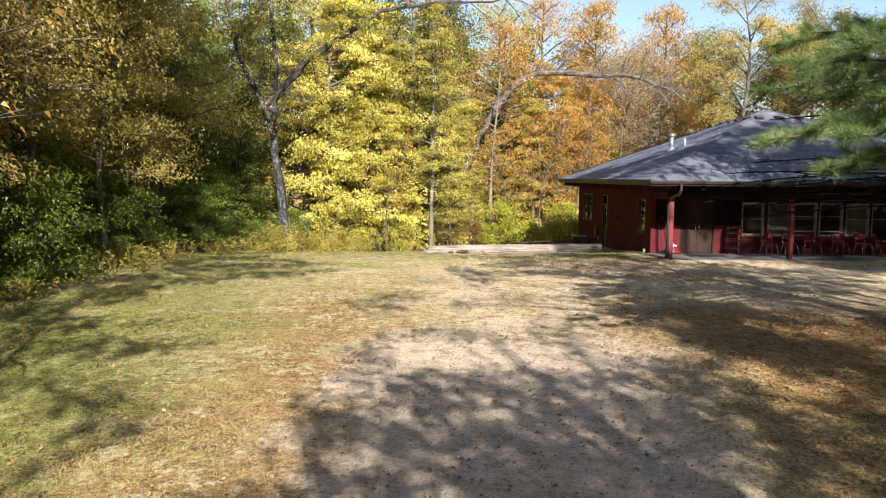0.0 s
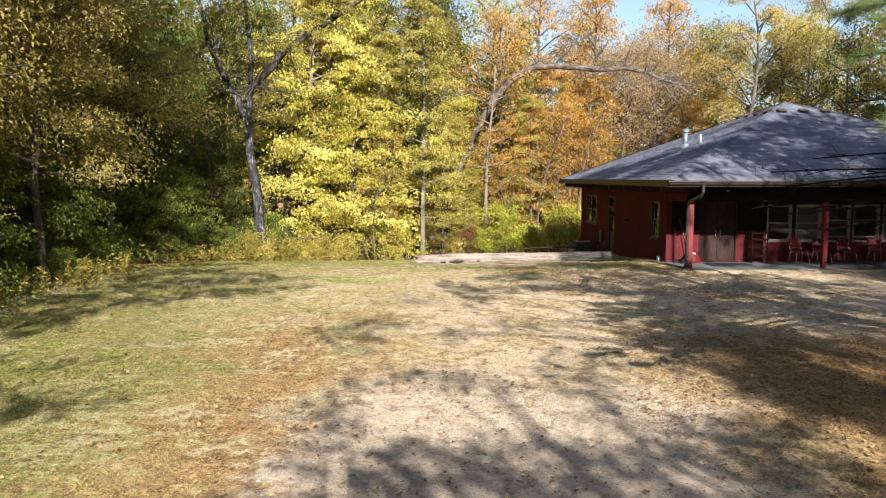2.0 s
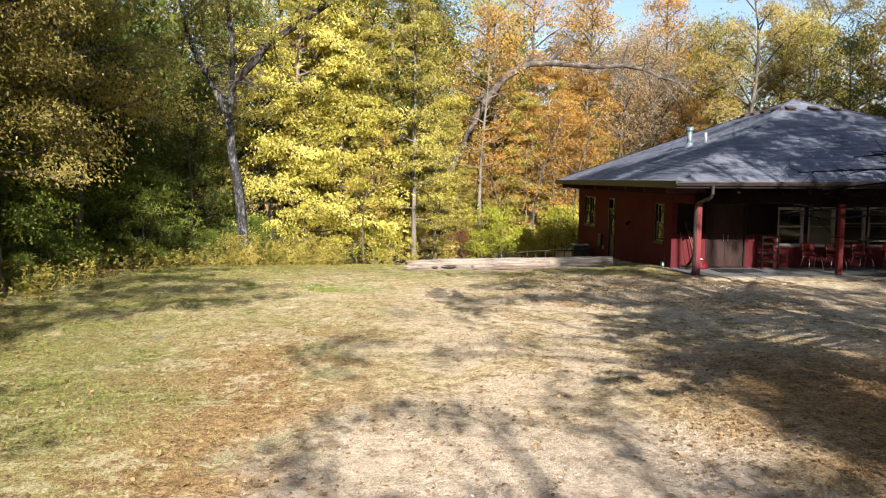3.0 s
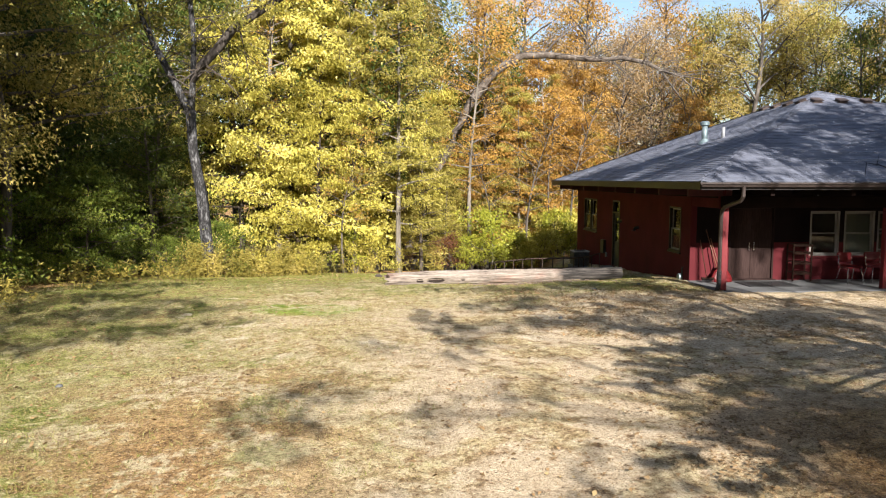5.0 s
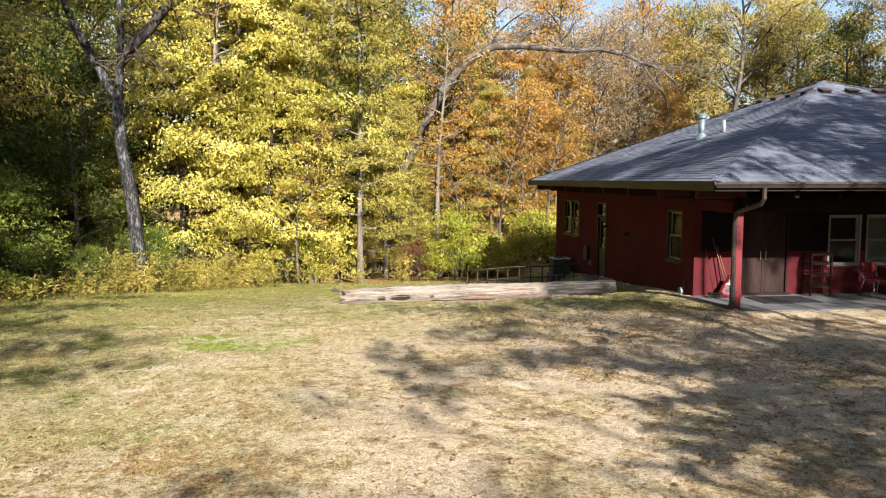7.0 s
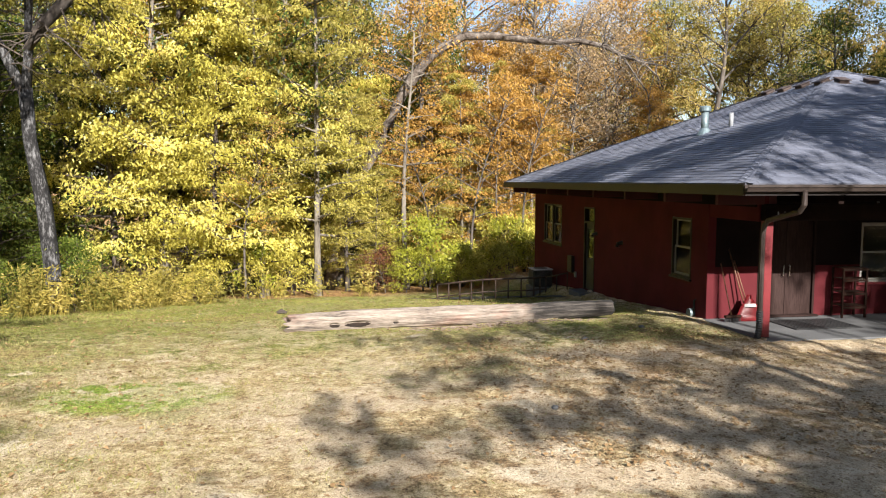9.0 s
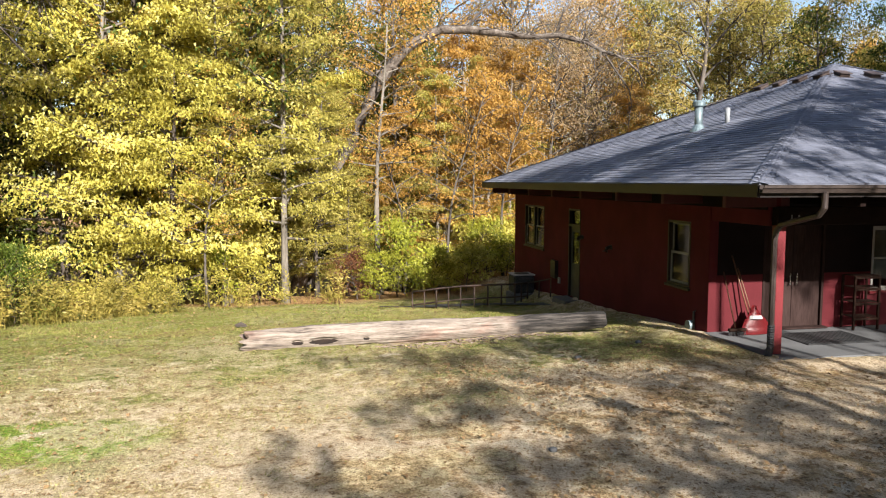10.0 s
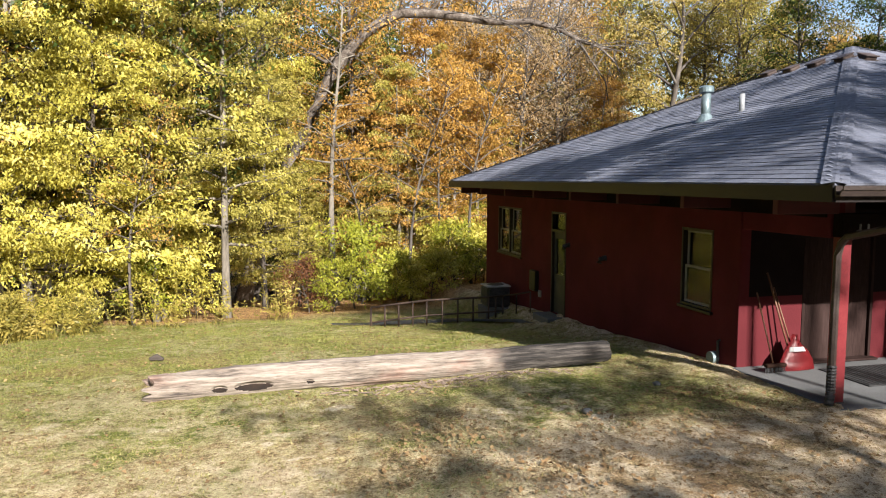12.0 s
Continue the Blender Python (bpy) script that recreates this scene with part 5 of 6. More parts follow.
prng = random.Random(21)
EDGE = [("yellow", -4.9, 43.0, 1.0, 10), ("yellow", -2.6, 45.2, 1.0, 130), ("green", -8.9, 43.5, 1.15, 60), ("yellow2", -3.6, 41.6, 0.8, 200),
        ("yellow2", -7.0, 41.2, 0.9, 300), ("tall_dark", -2.5, 44.6, 0.95, 70), ("slim", -2.05, 42.4, 0.85, 120), ("slim", -5.66, 42.4, 0.95, 210), ("stems", -2.4, 40.4, 0.7, 40), ("tall_dark", -10.5, 47.5, 0.9, 250), ("slim", 0.04, 43.0, 1.0, 20), ("lime", -1.8, 50.0, 0.95, 40), ("lime", -0.8, 48.0, 1.0, 160),
        ("green", 4.4, 53.0, 1.05, 280), ("yellow2", 2.2, 52.0, 0.85, 90), ("lime", 5.5, 54.5, 0.95, 10), ("orange", 8.3, 50.2, 0.9, 15), ("orange", 10.9, 50.8, 0.85, 140), ("orange", 6.6, 53.4, 0.8, 260),
        ("slim", 6.8, 48.6, 0.7, 75), ("slim", 9.7, 53.0, 0.75, 190), ("slim", 7.7, 54.0, 0.7, 310), ("pale", 13.6, 52.6, 0.95, 30), ("pale", 16.2, 54.5, 1.05, 160), ("pale", 11.8, 55.0, 0.9, 280),
        ("orange", 18.2, 53.0, 0.75, 200), ("orange", 14.5, 57.0, 0.85, 80), ("open", 22.6, 55.0, 0.95, 0), ("tall_olive", 19.5, 59.0, 0.82, 220), ("tall_green", 27.5, 55.5, 0.8, 30), ("green", 25.8, 51.5, 0.7, 100),
        ("tall_orange", 9.6, 61.0, 1.0, 20), ("tall_green", 5.4, 60.0, 1.02, 80), ("tall_olive", 13.2, 62.5, 0.97, 150), ("tall_dark", 1.5, 60.5, 1.05, 220), ("lime", 31.0, 50.0, 0.8, 170), ("tall_dark", 35.0, 48.0, 0.75, 60), ("open", 30.5, 58.0, 0.95, 120), ("green", 28.5, 46.5, 0.75, 10), ("lime", 36.0, 40.0, 0.9, 300), ("olive", 33.0, 34.0, 0.9, 40),
        ("tall_olive", -4.4, 47.2, 0.9, 15), ("tall_green", -7.4, 48.6, 0.95, 200), ("tall_olive", 1.0, 51.2, 0.85, 100), ("tall_orange", 5.2, 50.6, 0.8, 330),
        ("orange", 9.8, 52.8, 0.65, 20), ("yellow2", 11.6, 54.5, 0.75, 70), ("yellow2", 8.0, 53.2, 0.6, 250), ("stems", 6.9, 46.4, 1.0, 0), ("stems", 8.3, 47.0, 0.9, 70), ("stems", 9.3, 46.3, 1.0, 20), ("stems", 5.0, 46.8, 0.8, 200), ("lime", 3.9, 50.6, 0.42, 20), ("lime", 2.6, 47.3, 0.36, 80), ("lime", 5.6, 49.6, 0.45, 10), ("yellow2", 8.6, 50.2, 0.45, 100), ("lime", 1.3, 46.7, 0.6, 140),
        ("green", 0.5, 56.5, 0.8, 10), ("green", 3.2, 57.5, 0.85, 100), ("green", 6.4, 57.0, 0.8, 200), ("green", 9.0, 58.0, 0.85, 300), ("green", 12.0, 58.0, 0.8, 50), ("green", -3.0, 55.0, 0.85, 150), ("tall_green", 21.0, 57.5, 0.8, 110), ("tall_olive", 26.2, 57.0, 0.8, 260),
        ("bole", -2.05, 43.6, 1.15, 30), ("bole", 3.9, 46.3, 0.8, 110), ("orange", 7.2, 49.4, 0.72, 40), ("orange", 9.4, 48.8, 0.66, 220), ("orange", 5.6, 50.4, 0.7, 120), ("bole", -5.3, 41.4, 0.9, 160),
        ("tall_dark", 27.5, 50.5, 0.7, 40), ("tall_dark", 30.6, 49.0, 0.7, 130),
        ("tall_olive", 14.8, 59.5, 0.76, 30), ("tall_green", 17.2, 61.0, 0.76, 80), ("tall_olive", 21.2, 60.0, 0.76, 140), ("tall_green", 24.6, 60.0, 0.76, 190)]
for kind, x, y, s, r in EDGE:
    plant(kind, x, y, s, r)
# the wood behind, row on row
BACK = ["tall_dark", "tall_olive", "tall_green", "tall_orange", "tall_olive", "tall_green", "tall_dark"]
k = 0
for row, y0 in enumerate((59.0, 66.0)):
    x = -38.0 + row * 2.2
    while x < 56:
        x += prng.uniform(4.6, 6.6)
        px, py = x, y0 + prng.uniform(-2.0, 2.0)
        kind = BACK[(k * 3 + row) % len(BACK)]
        k += 1
        s = prng.uniform(0.8, 0.94) if px > 5 else prng.uniform(0.95, 1.12)
        if 8 < px < 13 or (px > 13 and kind == "tall_dark"):
            kind = "tall_orange"
        if row:
            kind = {"tall_dark": "far_green", "tall_orange": "far_orange"}.get(kind, "far_olive")
        plant(kind, px, py, s)
# the wood along the left side of the yard, and on behind the start of the walk
LEFT = ["olive", "brown", "olive", "green", "olive", "brown", "lime", "olive"]
k = 0
for col, x0 in enumerate((-10.3, -14.4, -18.6, -23.0)):
    y = -22.0 + col * 1.3
    while y < 47 - col:
        y += prng.uniform(3.4, 4.6) + col * 0.4
        px = x0 + prng.uniform(-1.0, 0.7) - 0.3 * smoothstep(34, 26, y) * (col == 0)
        kind = LEFT[(k * 5 + col) % len(LEFT)]
        if y > 24:
            kind = "green"
        if col == 0 and y > 31:
            px -= 2.6
        if col > 1 or y < (-4 if col == 0 else 6):
            kind = "far_green" if kind == "green" else "far_olive"
        size = prng.uniform(0.85, 1.2) * (0.85 if kind.startswith("far") else 1) * (1.45 if col > 1 and y > 4 else 1)
        if col == 0 and y < 13:
            size *= 0.78
        if col == 0 and 6 <= y < 25:
            kind, size = ("edge_olive", "edge_olive", "edge_brown")[k % 3], size * 0.9
        k += 1
        # room for the elm below
        if not (col == 0 and 25 <= y < 30):
            plant(kind, float(px), y, size)
plant("edge_olive", -10.9, 28.6, 1.02, 140)
for x, y in ((-9.8, 37.8), (-10.6, 31.5), (-10.4, 40.5)):
    plant("green", x, y, prng.uniform(0.6, 0.8))
for x, y, s in ((-10.4, 16.5, 0.8), (-11.2, 20.0, 0.9), (-11.4, 24.8, 1.0), (-11.9, 27.4, 0.9), (-11.2, 31.2, 0.95), (-11.6, 13.0, 0.9), (-9.6, 31.0, 0.8)):
    plant("understory", x, y, s)
# shrubs along the edge
for y in np.arange(5.0, 34.0, 1.3):
    x = -10.3 + 1.0 * smoothstep(26, 34, y) + prng.uniform(-0.9, 0.6)
    plant(prng.choice(["shrub_green", "shrub_green", "shrub_lime"] if y < 14 else ["shrub_green"]), float(x), float(y), prng.uniform(0.5, 1.05) * (0.55 if y > 20 else 1))
for x in np.arange(-8.4, 0.6, 1.5):
    y = float(np.interp(x, [-8.4, -6.4, -4.4, -2, 0.5, 3], [33.8, 37.0, 39.6, 41.0, 41.8, 42.4])) + prng.uniform(-0.3, 2.4)
    plant(prng.choice(["shrub_lime", "shrub_yellow", "shrub_green", "shrub_yellow"]) if x > -5.5 else prng.choice(["shrub_green", "shrub_lime"]), float(x), y, prng.uniform(0.35, 0.9))
for kind, x, y, s in (("shrub_russet", 2.7, 43.5, 0.85), ("shrub_lime", 4.4, 44.2, 1.05), ("shrub_lime", 3.5, 42.9, 0.6), ("shrub_lime", 6.2, 45.8, 0.7), ("shrub_yellow", 7.8, 47.5, 0.6), ("shrub_green", 9.2, 51.5, 0.6), ("shrub_russet", 11.5, 49.5, 0.7), ("shrub_yellow", 9.6, 49.6, 1.2), ("shrub_yellow", 8.4, 51.4, 1.3), ("shrub_lime", 10.6, 51.8, 1.2), ("shrub_yellow", 7.0, 47.8, 0.9), ("shrub_yellow", 7.3, 44.6, 0.75), ("shrub_lime", 8.3, 45.3, 0.8), ("shrub_lime", 9.3, 45.8, 0.6), ("shrub_yellow", 9.9, 46.8, 1.0), ("shrub_yellow", 6.6, 45.4, 0.6), ("shrub_yellow", 8.9, 47.2, 1.1), ("shrub_russet", 10.6, 45.6, 0.9), ("shrub_yellow", 11.3, 47.2, 0.9)):
    plant(kind, x, y, s)
# unseen trees behind and beside the walk's start, added to shade left edge and roof
for kind, x, y, s in (("high", 19.5, 1.0, 1.1), ("high", 18.6, 8.0, 1.1), ("high", 22.0, 11.0, 1.1), ("olive", 17.0, 15.0, 0.9), ("top", 12.6, 10.5, 1.0),
                      ("top", 15.6, 8.8, 1.0), ("top", 10.9, 14.6, 0.95), ("top", 13.0, 8.4, 0.96), ("top", 15.4, 9.6, 0.8), ("high", 14.0, -13.0, 1.2), ("high", -10.6, 19.6, 1.1), ("high", -13.2, 25.0, 1.0)):
    plant(kind, x, y, s)
plant("leaning", -9.3, 12.6, 1.0, 0)
plant("twiggy", -5.9, 6.6, 1.0)


# mostly unseen woods added to close the yard behind the start and beyond the house, against sky light
far_kinds = ("far_olive", "far_green", "far_olive", "far_orange")
spots = [(x, -30.0 + 2.5 * math.sin(x)) for x in np.arange(-30, 44, 4.6)] + [(x, -38.0 + 2.5 * math.sin(x * 1.3)) for x in np.arange(-32, 48, 5.2)]
spots += [(32.0 + 2.0 * math.sin(y * 1.7), y) for y in np.arange(-24, 34, 4.8)] + [(39.0 + 2.0 * math.sin(y * 1.1), y) for y in np.arange(-26, 50, 5.4)] + [(-29.0 + 2.0 * math.sin(y), y) for y in np.arange(-26, 56, 5.4)]
# out of view, added to keep sky light off the porch
spots += [(24.5, 22.0), (25.5, 16.0), (25.0, 10.0), (24.5, 5.0), (26.0, -1.0), (21.5, -9.0), (17.5, -17.0), (11.5, -19.0)]
for k, (x, y) in enumerate(spots):
    # those level with the yard are enlarged to hold back more sky
    plant(far_kinds[k * 7 % 4], float(x), float(y), prng.uniform(0.85, 1.15) * (1.4 if 4 < y < 20 else 1))


# unseen oaks by start and track, added so their level boughs dapple the yard
def shade_oak(label, x, y, z, sprays, leaf, seed, per=95):
    """A tall stem with level boughs at about the height z, built to cast shade; a spray is (x, y, half width, half
    depth, fullness) over the ground where its shade falls.
    """
    rng = np.random.default_rng(seed)
    t = thing("oak_tree", (x, y, gz(x, y)), label, "tree", "trees of the wood")
    top = Vector((x + 0.2, y - 0.1, z + 3.2))
    bars = [([(x, y, -0.4), (x + 0.1, y, z * 0.45), (x - 0.05, y + 0.05, z * 0.85), top], [0.24, 0.15, 0.11, 0.04], 10)]
    leaves = []
    for px, py, rx, ry, full in sprays:
        h = z + rng.uniform(-0.7, 0.7)
        c = Vector((px, py, 0)) + SUN_WAY * (h / SUN_WAY.z)
        root = Vector((x, y, h - 0.9 + rng.uniform(-0.3, 0.3)))
        mid = root.lerp(c, 0.55) + Vector((rng.uniform(-0.3, 0.3), rng.uniform(-0.3, 0.3), 0.35))
        bars.append(([root, mid, c], [0.045, 0.026, 0.008], 6))
        n = int(per * math.pi * rx * ry * -math.log(1 - full))
        a, r = rng.uniform(0, 6.283, n), rng.random(n) ** 0.5
        # a ragged outline, with gaps
        r *= 1 + 0.28 * np.sin(3 * a + px) + 0.16 * np.sin(7 * a + py)
        off = np.stack([rx * r * np.cos(a), ry * r * np.sin(a), rng.normal(0, 0.1, n)], 1)
        gap = np.sin(off[:, 0] * 4.1 + px * 3) * np.sin(off[:, 1] * 3.3 + py * 2)
        leaves.append((off + np.array(tuple(c)))[gap < 0.78 + 0.2 * full])
        for k in range(max(3, int(rx * ry * 3))):
            o = c + Vector((rx * rng.uniform(-0.8, 0.8), ry * rng.uniform(-0.8, 0.8), 0.05))
            bars.append(([mid.lerp(c, rng.uniform(0.6, 1.0)), o], [0.01, 0.004], 4))
    part("trunk", bars_mesh(bars, 0.08, seed), BARK, t, "", True)
    p = np.concatenate(leaves) - np.array(tuple(BASE[t]))
    mesh_part("crown", leaf_mesh("crown", p, np.full(len(p), 0.06), len(p), 0.17, rng, near=True, droop=0.0, each=True), leaf, t)


shade_oak("unseen wide oak added to shade the track, with level boughs of fading leaves", 4.5, -8.0, 9.0, [
    (-0.9, 6.0, 1.5, 1.6, 0.78), (1.4, 6.0, 1.6, 1.6, 0.78), (-0.5, 8.6, 1.5, 1.5, 0.78), (1.7, 8.6, 1.6, 1.5, 0.74), (-0.6, 10.3, 1.1, 0.9, 0.72), (1.0, 10.3, 1.4, 0.8, 0.7),
    (2.6, 10.5, 1.0, 1.0, 0.72), (3.0, 8.0, 1.3, 1.4, 0.72), (0.4, 7.2, 1.3, 1.1, 0.75), (-1.7, 8.2, 0.5, 1.3, 0.6), (-1.5, 12.0, 0.45, 1.3, 0.53), (-0.4, 13.6, 1.0, 0.5, 0.55), (0.5, 13.3, 0.6, 0.4, 0.50), (1.9, 12.9, 0.7, 1.3, 0.43), (2.1, 14.3, 0.9, 0.7, 0.37)], OLIVE, 71)
shade_oak("unseen wide oak added to shade the track's right side, with level boughs of browned leaves", 12.0, -5.0, 9.5, [
    (3.6, 7.0, 1.0, 1.6, 0.60), (5.6, 7.2, 1.2, 1.2, 0.64), (7.8, 8.0, 1.4, 2.0, 0.64), (3.4, 9.6, 0.8, 1.1, 0.72), (5.9, 10.3, 0.9, 0.9, 0.72), (3.4, 11.3, 0.7, 0.5, 0.72), (4.1, 12.6, 0.5, 0.7, 0.72), (5.8, 12.4, 0.8, 0.7, 0.72),
    (7.6, 11.8, 1.3, 1.2, 0.64), (3.9, 13.9, 0.6, 0.9, 0.6), (6.4, 14.3, 0.7, 0.8, 0.5), (8.0, 14.5, 1.4, 1.0, 0.64)], BROWN, 72)
shade_oak("unseen tall oak added to dapple the bare yard, with thin level boughs", 8.6, -1.8, 10.5, [
    (-1.8, 16.3, 0.8, 1.2, 0.36), (-1.2, 17.6, 0.8, 0.6, 0.43), (0.2, 16.4, 0.4, 0.6, 0.43), (1.6, 17.3, 0.8, 0.6, 0.32), (5.4, 18.3, 0.6, 0.9, 0.28), (-0.6, 20.4, 0.5, 0.6, 0.29),
    (0.9, 20.7, 0.5, 1.6, 0.62), (0.5, 22.4, 0.4, 1.2, 0.6), (1.6, 21.4, 0.8, 0.5, 0.62), (6.9, 20.2, 1.2, 1.0, 0.28)], OLIVE, 73)
shade_oak("unseen tall oak added to shade the ground before the house, with long level boughs", 12.2, 3.0, 11.0, [
    (3.3, 22.2, 1.3, 0.8, 0.8), (2.6, 24.3, 1.4, 1.0, 0.62), (5.9, 21.9, 1.2, 1.2, 0.5), (7.6, 22.4, 1.2, 1.0, 0.5), (5.7, 25.1, 1.5, 0.55, 0.60), (7.6, 24.6, 1.2, 0.8, 0.5), (1.4, 27.2, 0.8, 0.45, 0.56), (2.9, 26.6, 1.1, 0.8, 0.75),
    (5.1, 26.7, 1.2, 0.9, 0.44), (2.8, 24.9, 0.6, 0.4, 0.48), (5.5, 27.1, 1.4, 0.9, 0.84), (7.1, 26.0, 1.0, 0.7, 0.84), (6.8, 28.3, 0.8, 0.7, 0.65), (6.6, 27.1, 0.9, 0.5, 0.75), (4.7, 28.0, 0.8, 0.35, 0.6), (4.0, 27.6, 0.8, 0.4, 0.45), (4.1, 25.5, 0.9, 0.45, 0.55), (4.3, 22.9, 0.6, 0.5, 0.55), (9.5, 23.0, 1.6, 1.2, 0.56), (11.5, 22.0, 1.4, 1.5, 0.60), (10.0, 19.6, 1.6, 1.4, 0.60)], OLIVE, 74)
shade_oak("unseen tall oak added to shade the porch front, with full level boughs", 20.5, 4.5, 11.0, [
    (11.6, 27.7, 0.9, 0.9, 0.75), (13.2, 27.8, 1.0, 0.9, 0.75), (14.9, 27.7, 1.0, 0.9, 0.75), (16.7, 27.8, 1.0, 0.9, 0.75), (18.4, 27.7, 1.0, 0.9, 0.7), (10.9, 26.0, 0.6, 0.4, 0.5), (13.8, 25.8, 1.0, 0.5, 0.6)], OLIVE, 77)
shade_oak("unseen oak added to dapple the near lawn, with thin level boughs", -3.4, -9.0, 10.0, [
    (-5.6, 12.4, 1.1, 0.8, 0.68), (-5.6, 10.1, 0.9, 0.5, 0.48), (-7.4, 11.6, 1.0, 1.0, 0.75), (-4.7, 9.3, 0.8, 0.6, 0.62), (-6.6, 8.2, 0.8, 0.7, 0.48), (-7.6, 14.0, 1.0, 1.2, 0.75), (-5.7, 14.6, 0.6, 0.35, 0.41), (-4.6, 6.9, 0.5, 0.6, 0.34), (-4.2, 8.2, 0.6, 0.5, 0.6)], OLIVE, 75)
shade_oak("unseen tall oak added to shade the left wood, with full level boughs", -12.6, 24.5, 13.6, [
    (-12.0, 42.5, 1.7, 1.6, 0.75), (-10.6, 44.0, 1.6, 1.6, 0.8), (-12.6, 46.0, 1.8, 1.6, 0.8), (-10.8, 48.0, 1.6, 1.8, 0.75), (-13.0, 50.0, 1.9, 1.7, 0.75), (-11.2, 52.0, 1.6, 1.6, 0.7)], OLIVE, 78)
shade_oak("unseen oak added to shade the lawn's left edge, with thin boughs", -9.8, 3.0, 11.0, [
    (-7.9, 18.2, 0.9, 1.4, 0.75), (-6.9, 20.6, 1.1, 0.8, 0.65), (-5.4, 21.7, 1.2, 0.9, 0.6), (-7.6, 22.6, 1.0, 0.9, 0.7), (-7.3, 26.0, 1.4, 0.9, 0.75), (-5.4, 25.2, 0.9, 0.4, 0.6), (-8.2, 28.6, 1.0, 1.0, 0.75),
    (-6.4, 28.2, 1.1, 0.6, 0.65), (-4.9, 24.0, 1.4, 0.8, 0.55), (-3.9, 22.6, 1.0, 0.5, 0.45), (-6.3, 23.6, 1.0, 1.0, 0.65), (-6.4, 31.2, 1.0, 0.8, 0.65), (-8.6, 15.6, 0.8, 1.2, 0.75), (-8.4, 20.6, 0.7, 1.0, 0.75), (-8.3, 24.4, 0.7, 1.0, 0.75)], OLIVE, 76)


# the forked tree at the edge of the lawn
def forked_tree():
    x, y = -7.1, 35.5
    z = gz(x, y)
    t = thing("walnut_tree", (x, y, z), "grey forked tree with a dark limb reaching over the lawn", "tree", "trees of the wood")
    bars = [([(x + 0.1, y, z - 0.4), (x + 0.05, y, z + 0.7), (x - 0.12, y, 2.2), (x - 0.36, y, 3.9), (x - 0.45, y, 5.3)], [0.28, 0.205, 0.18, 0.17, 0.185], 12),
            ([(x - 0.45, y, 5.1), (x - 0.95, y, 6.3), (x - 1.6, y, 7.5), (x - 2.1, y + 0.2, 8.6), (x - 2.6, y + 0.4, 11.0)], [0.15, 0.125, 0.11, 0.09, 0.04], 9),
            ([(x - 0.42, y, 5.2), (x - 0.32, y, 6.4), (x - 0.25, y + 0.1, 8.0), (x - 0.5, y + 0.2, 10.5), (x - 0.3, y + 0.3, 14.0)], [0.14, 0.115, 0.1, 0.08, 0.025], 9),
            ([(x - 0.35, y, 6.3), (x + 0.1, y - 0.1, 6.95), (x + 0.75, y - 0.2, 7.6), (x + 1.2, y - 0.2, 8.2), (x + 2.5, y - 0.3, 9.0), (x + 4.6, y - 0.3, 10.4), (x + 7.2, y, 10.9), (x + 9.8, y + 0.2, 11.0), (x + 11.6, y, 11.5)],
             [0.12, 0.15, 0.16, 0.15, 0.13, 0.09, 0.06, 0.038, 0.012], 9)]
    heavy = len(bars)
    tips = []
    rng = np.random.default_rng(31)
    for bi, (pts, rad, sides) in enumerate(list(bars[1:])):
        for i in range(1, len(pts)):
            for j in range(6 if bi < 2 else 5):
                s = Vector(pts[i - 1]).lerp(Vector(pts[i]), rng.random())
                d = Vector((rng.normal(), rng.normal(), rng.normal() * 0.5 + 0.15)).normalized()
                ln = rng.uniform(0.7, 2.0)
                e = s + d * ln
                m = s.lerp(e, 0.5) + Vector((0, 0, 0.1))
                bars.append(([s, m, e], [0.03, 0.02, 0.006], 5))
                for q in range(3):
                    e2 = e + Vector((rng.normal() * 0.45, rng.normal() * 0.45, rng.normal() * 0.3 - 0.05))
                    bars.append(([m, e2], [0.012, 0.004], 4))
                if s.z > 7.9 and s.x < x + 6.5 and (bi < 2 or j < 3):
                    tips += [e, m]
    part("trunk", bars_mesh(bars[:heavy - 1], 0.2, 5), WALNUT_BARK, t, "grey ridged trunk", True)
    part("limb", bars_mesh(bars[heavy - 1:heavy], 0.16, 6), OAK_BARK, t, "heavy dark limb", True)
    tagged(part("twigwork", bars_mesh(bars[heavy:], 0.1, 7), DARK_BARK, t, "fine dark twigs"), kind="stuff")
    mesh_part("crown", leaf_mesh("crown", [tuple(p - BASE[t]) for p in tips], [0.7] * len(tips), 6500, 0.12, rng, 0.4), WALNUT_LEAF, t)


forked_tree()


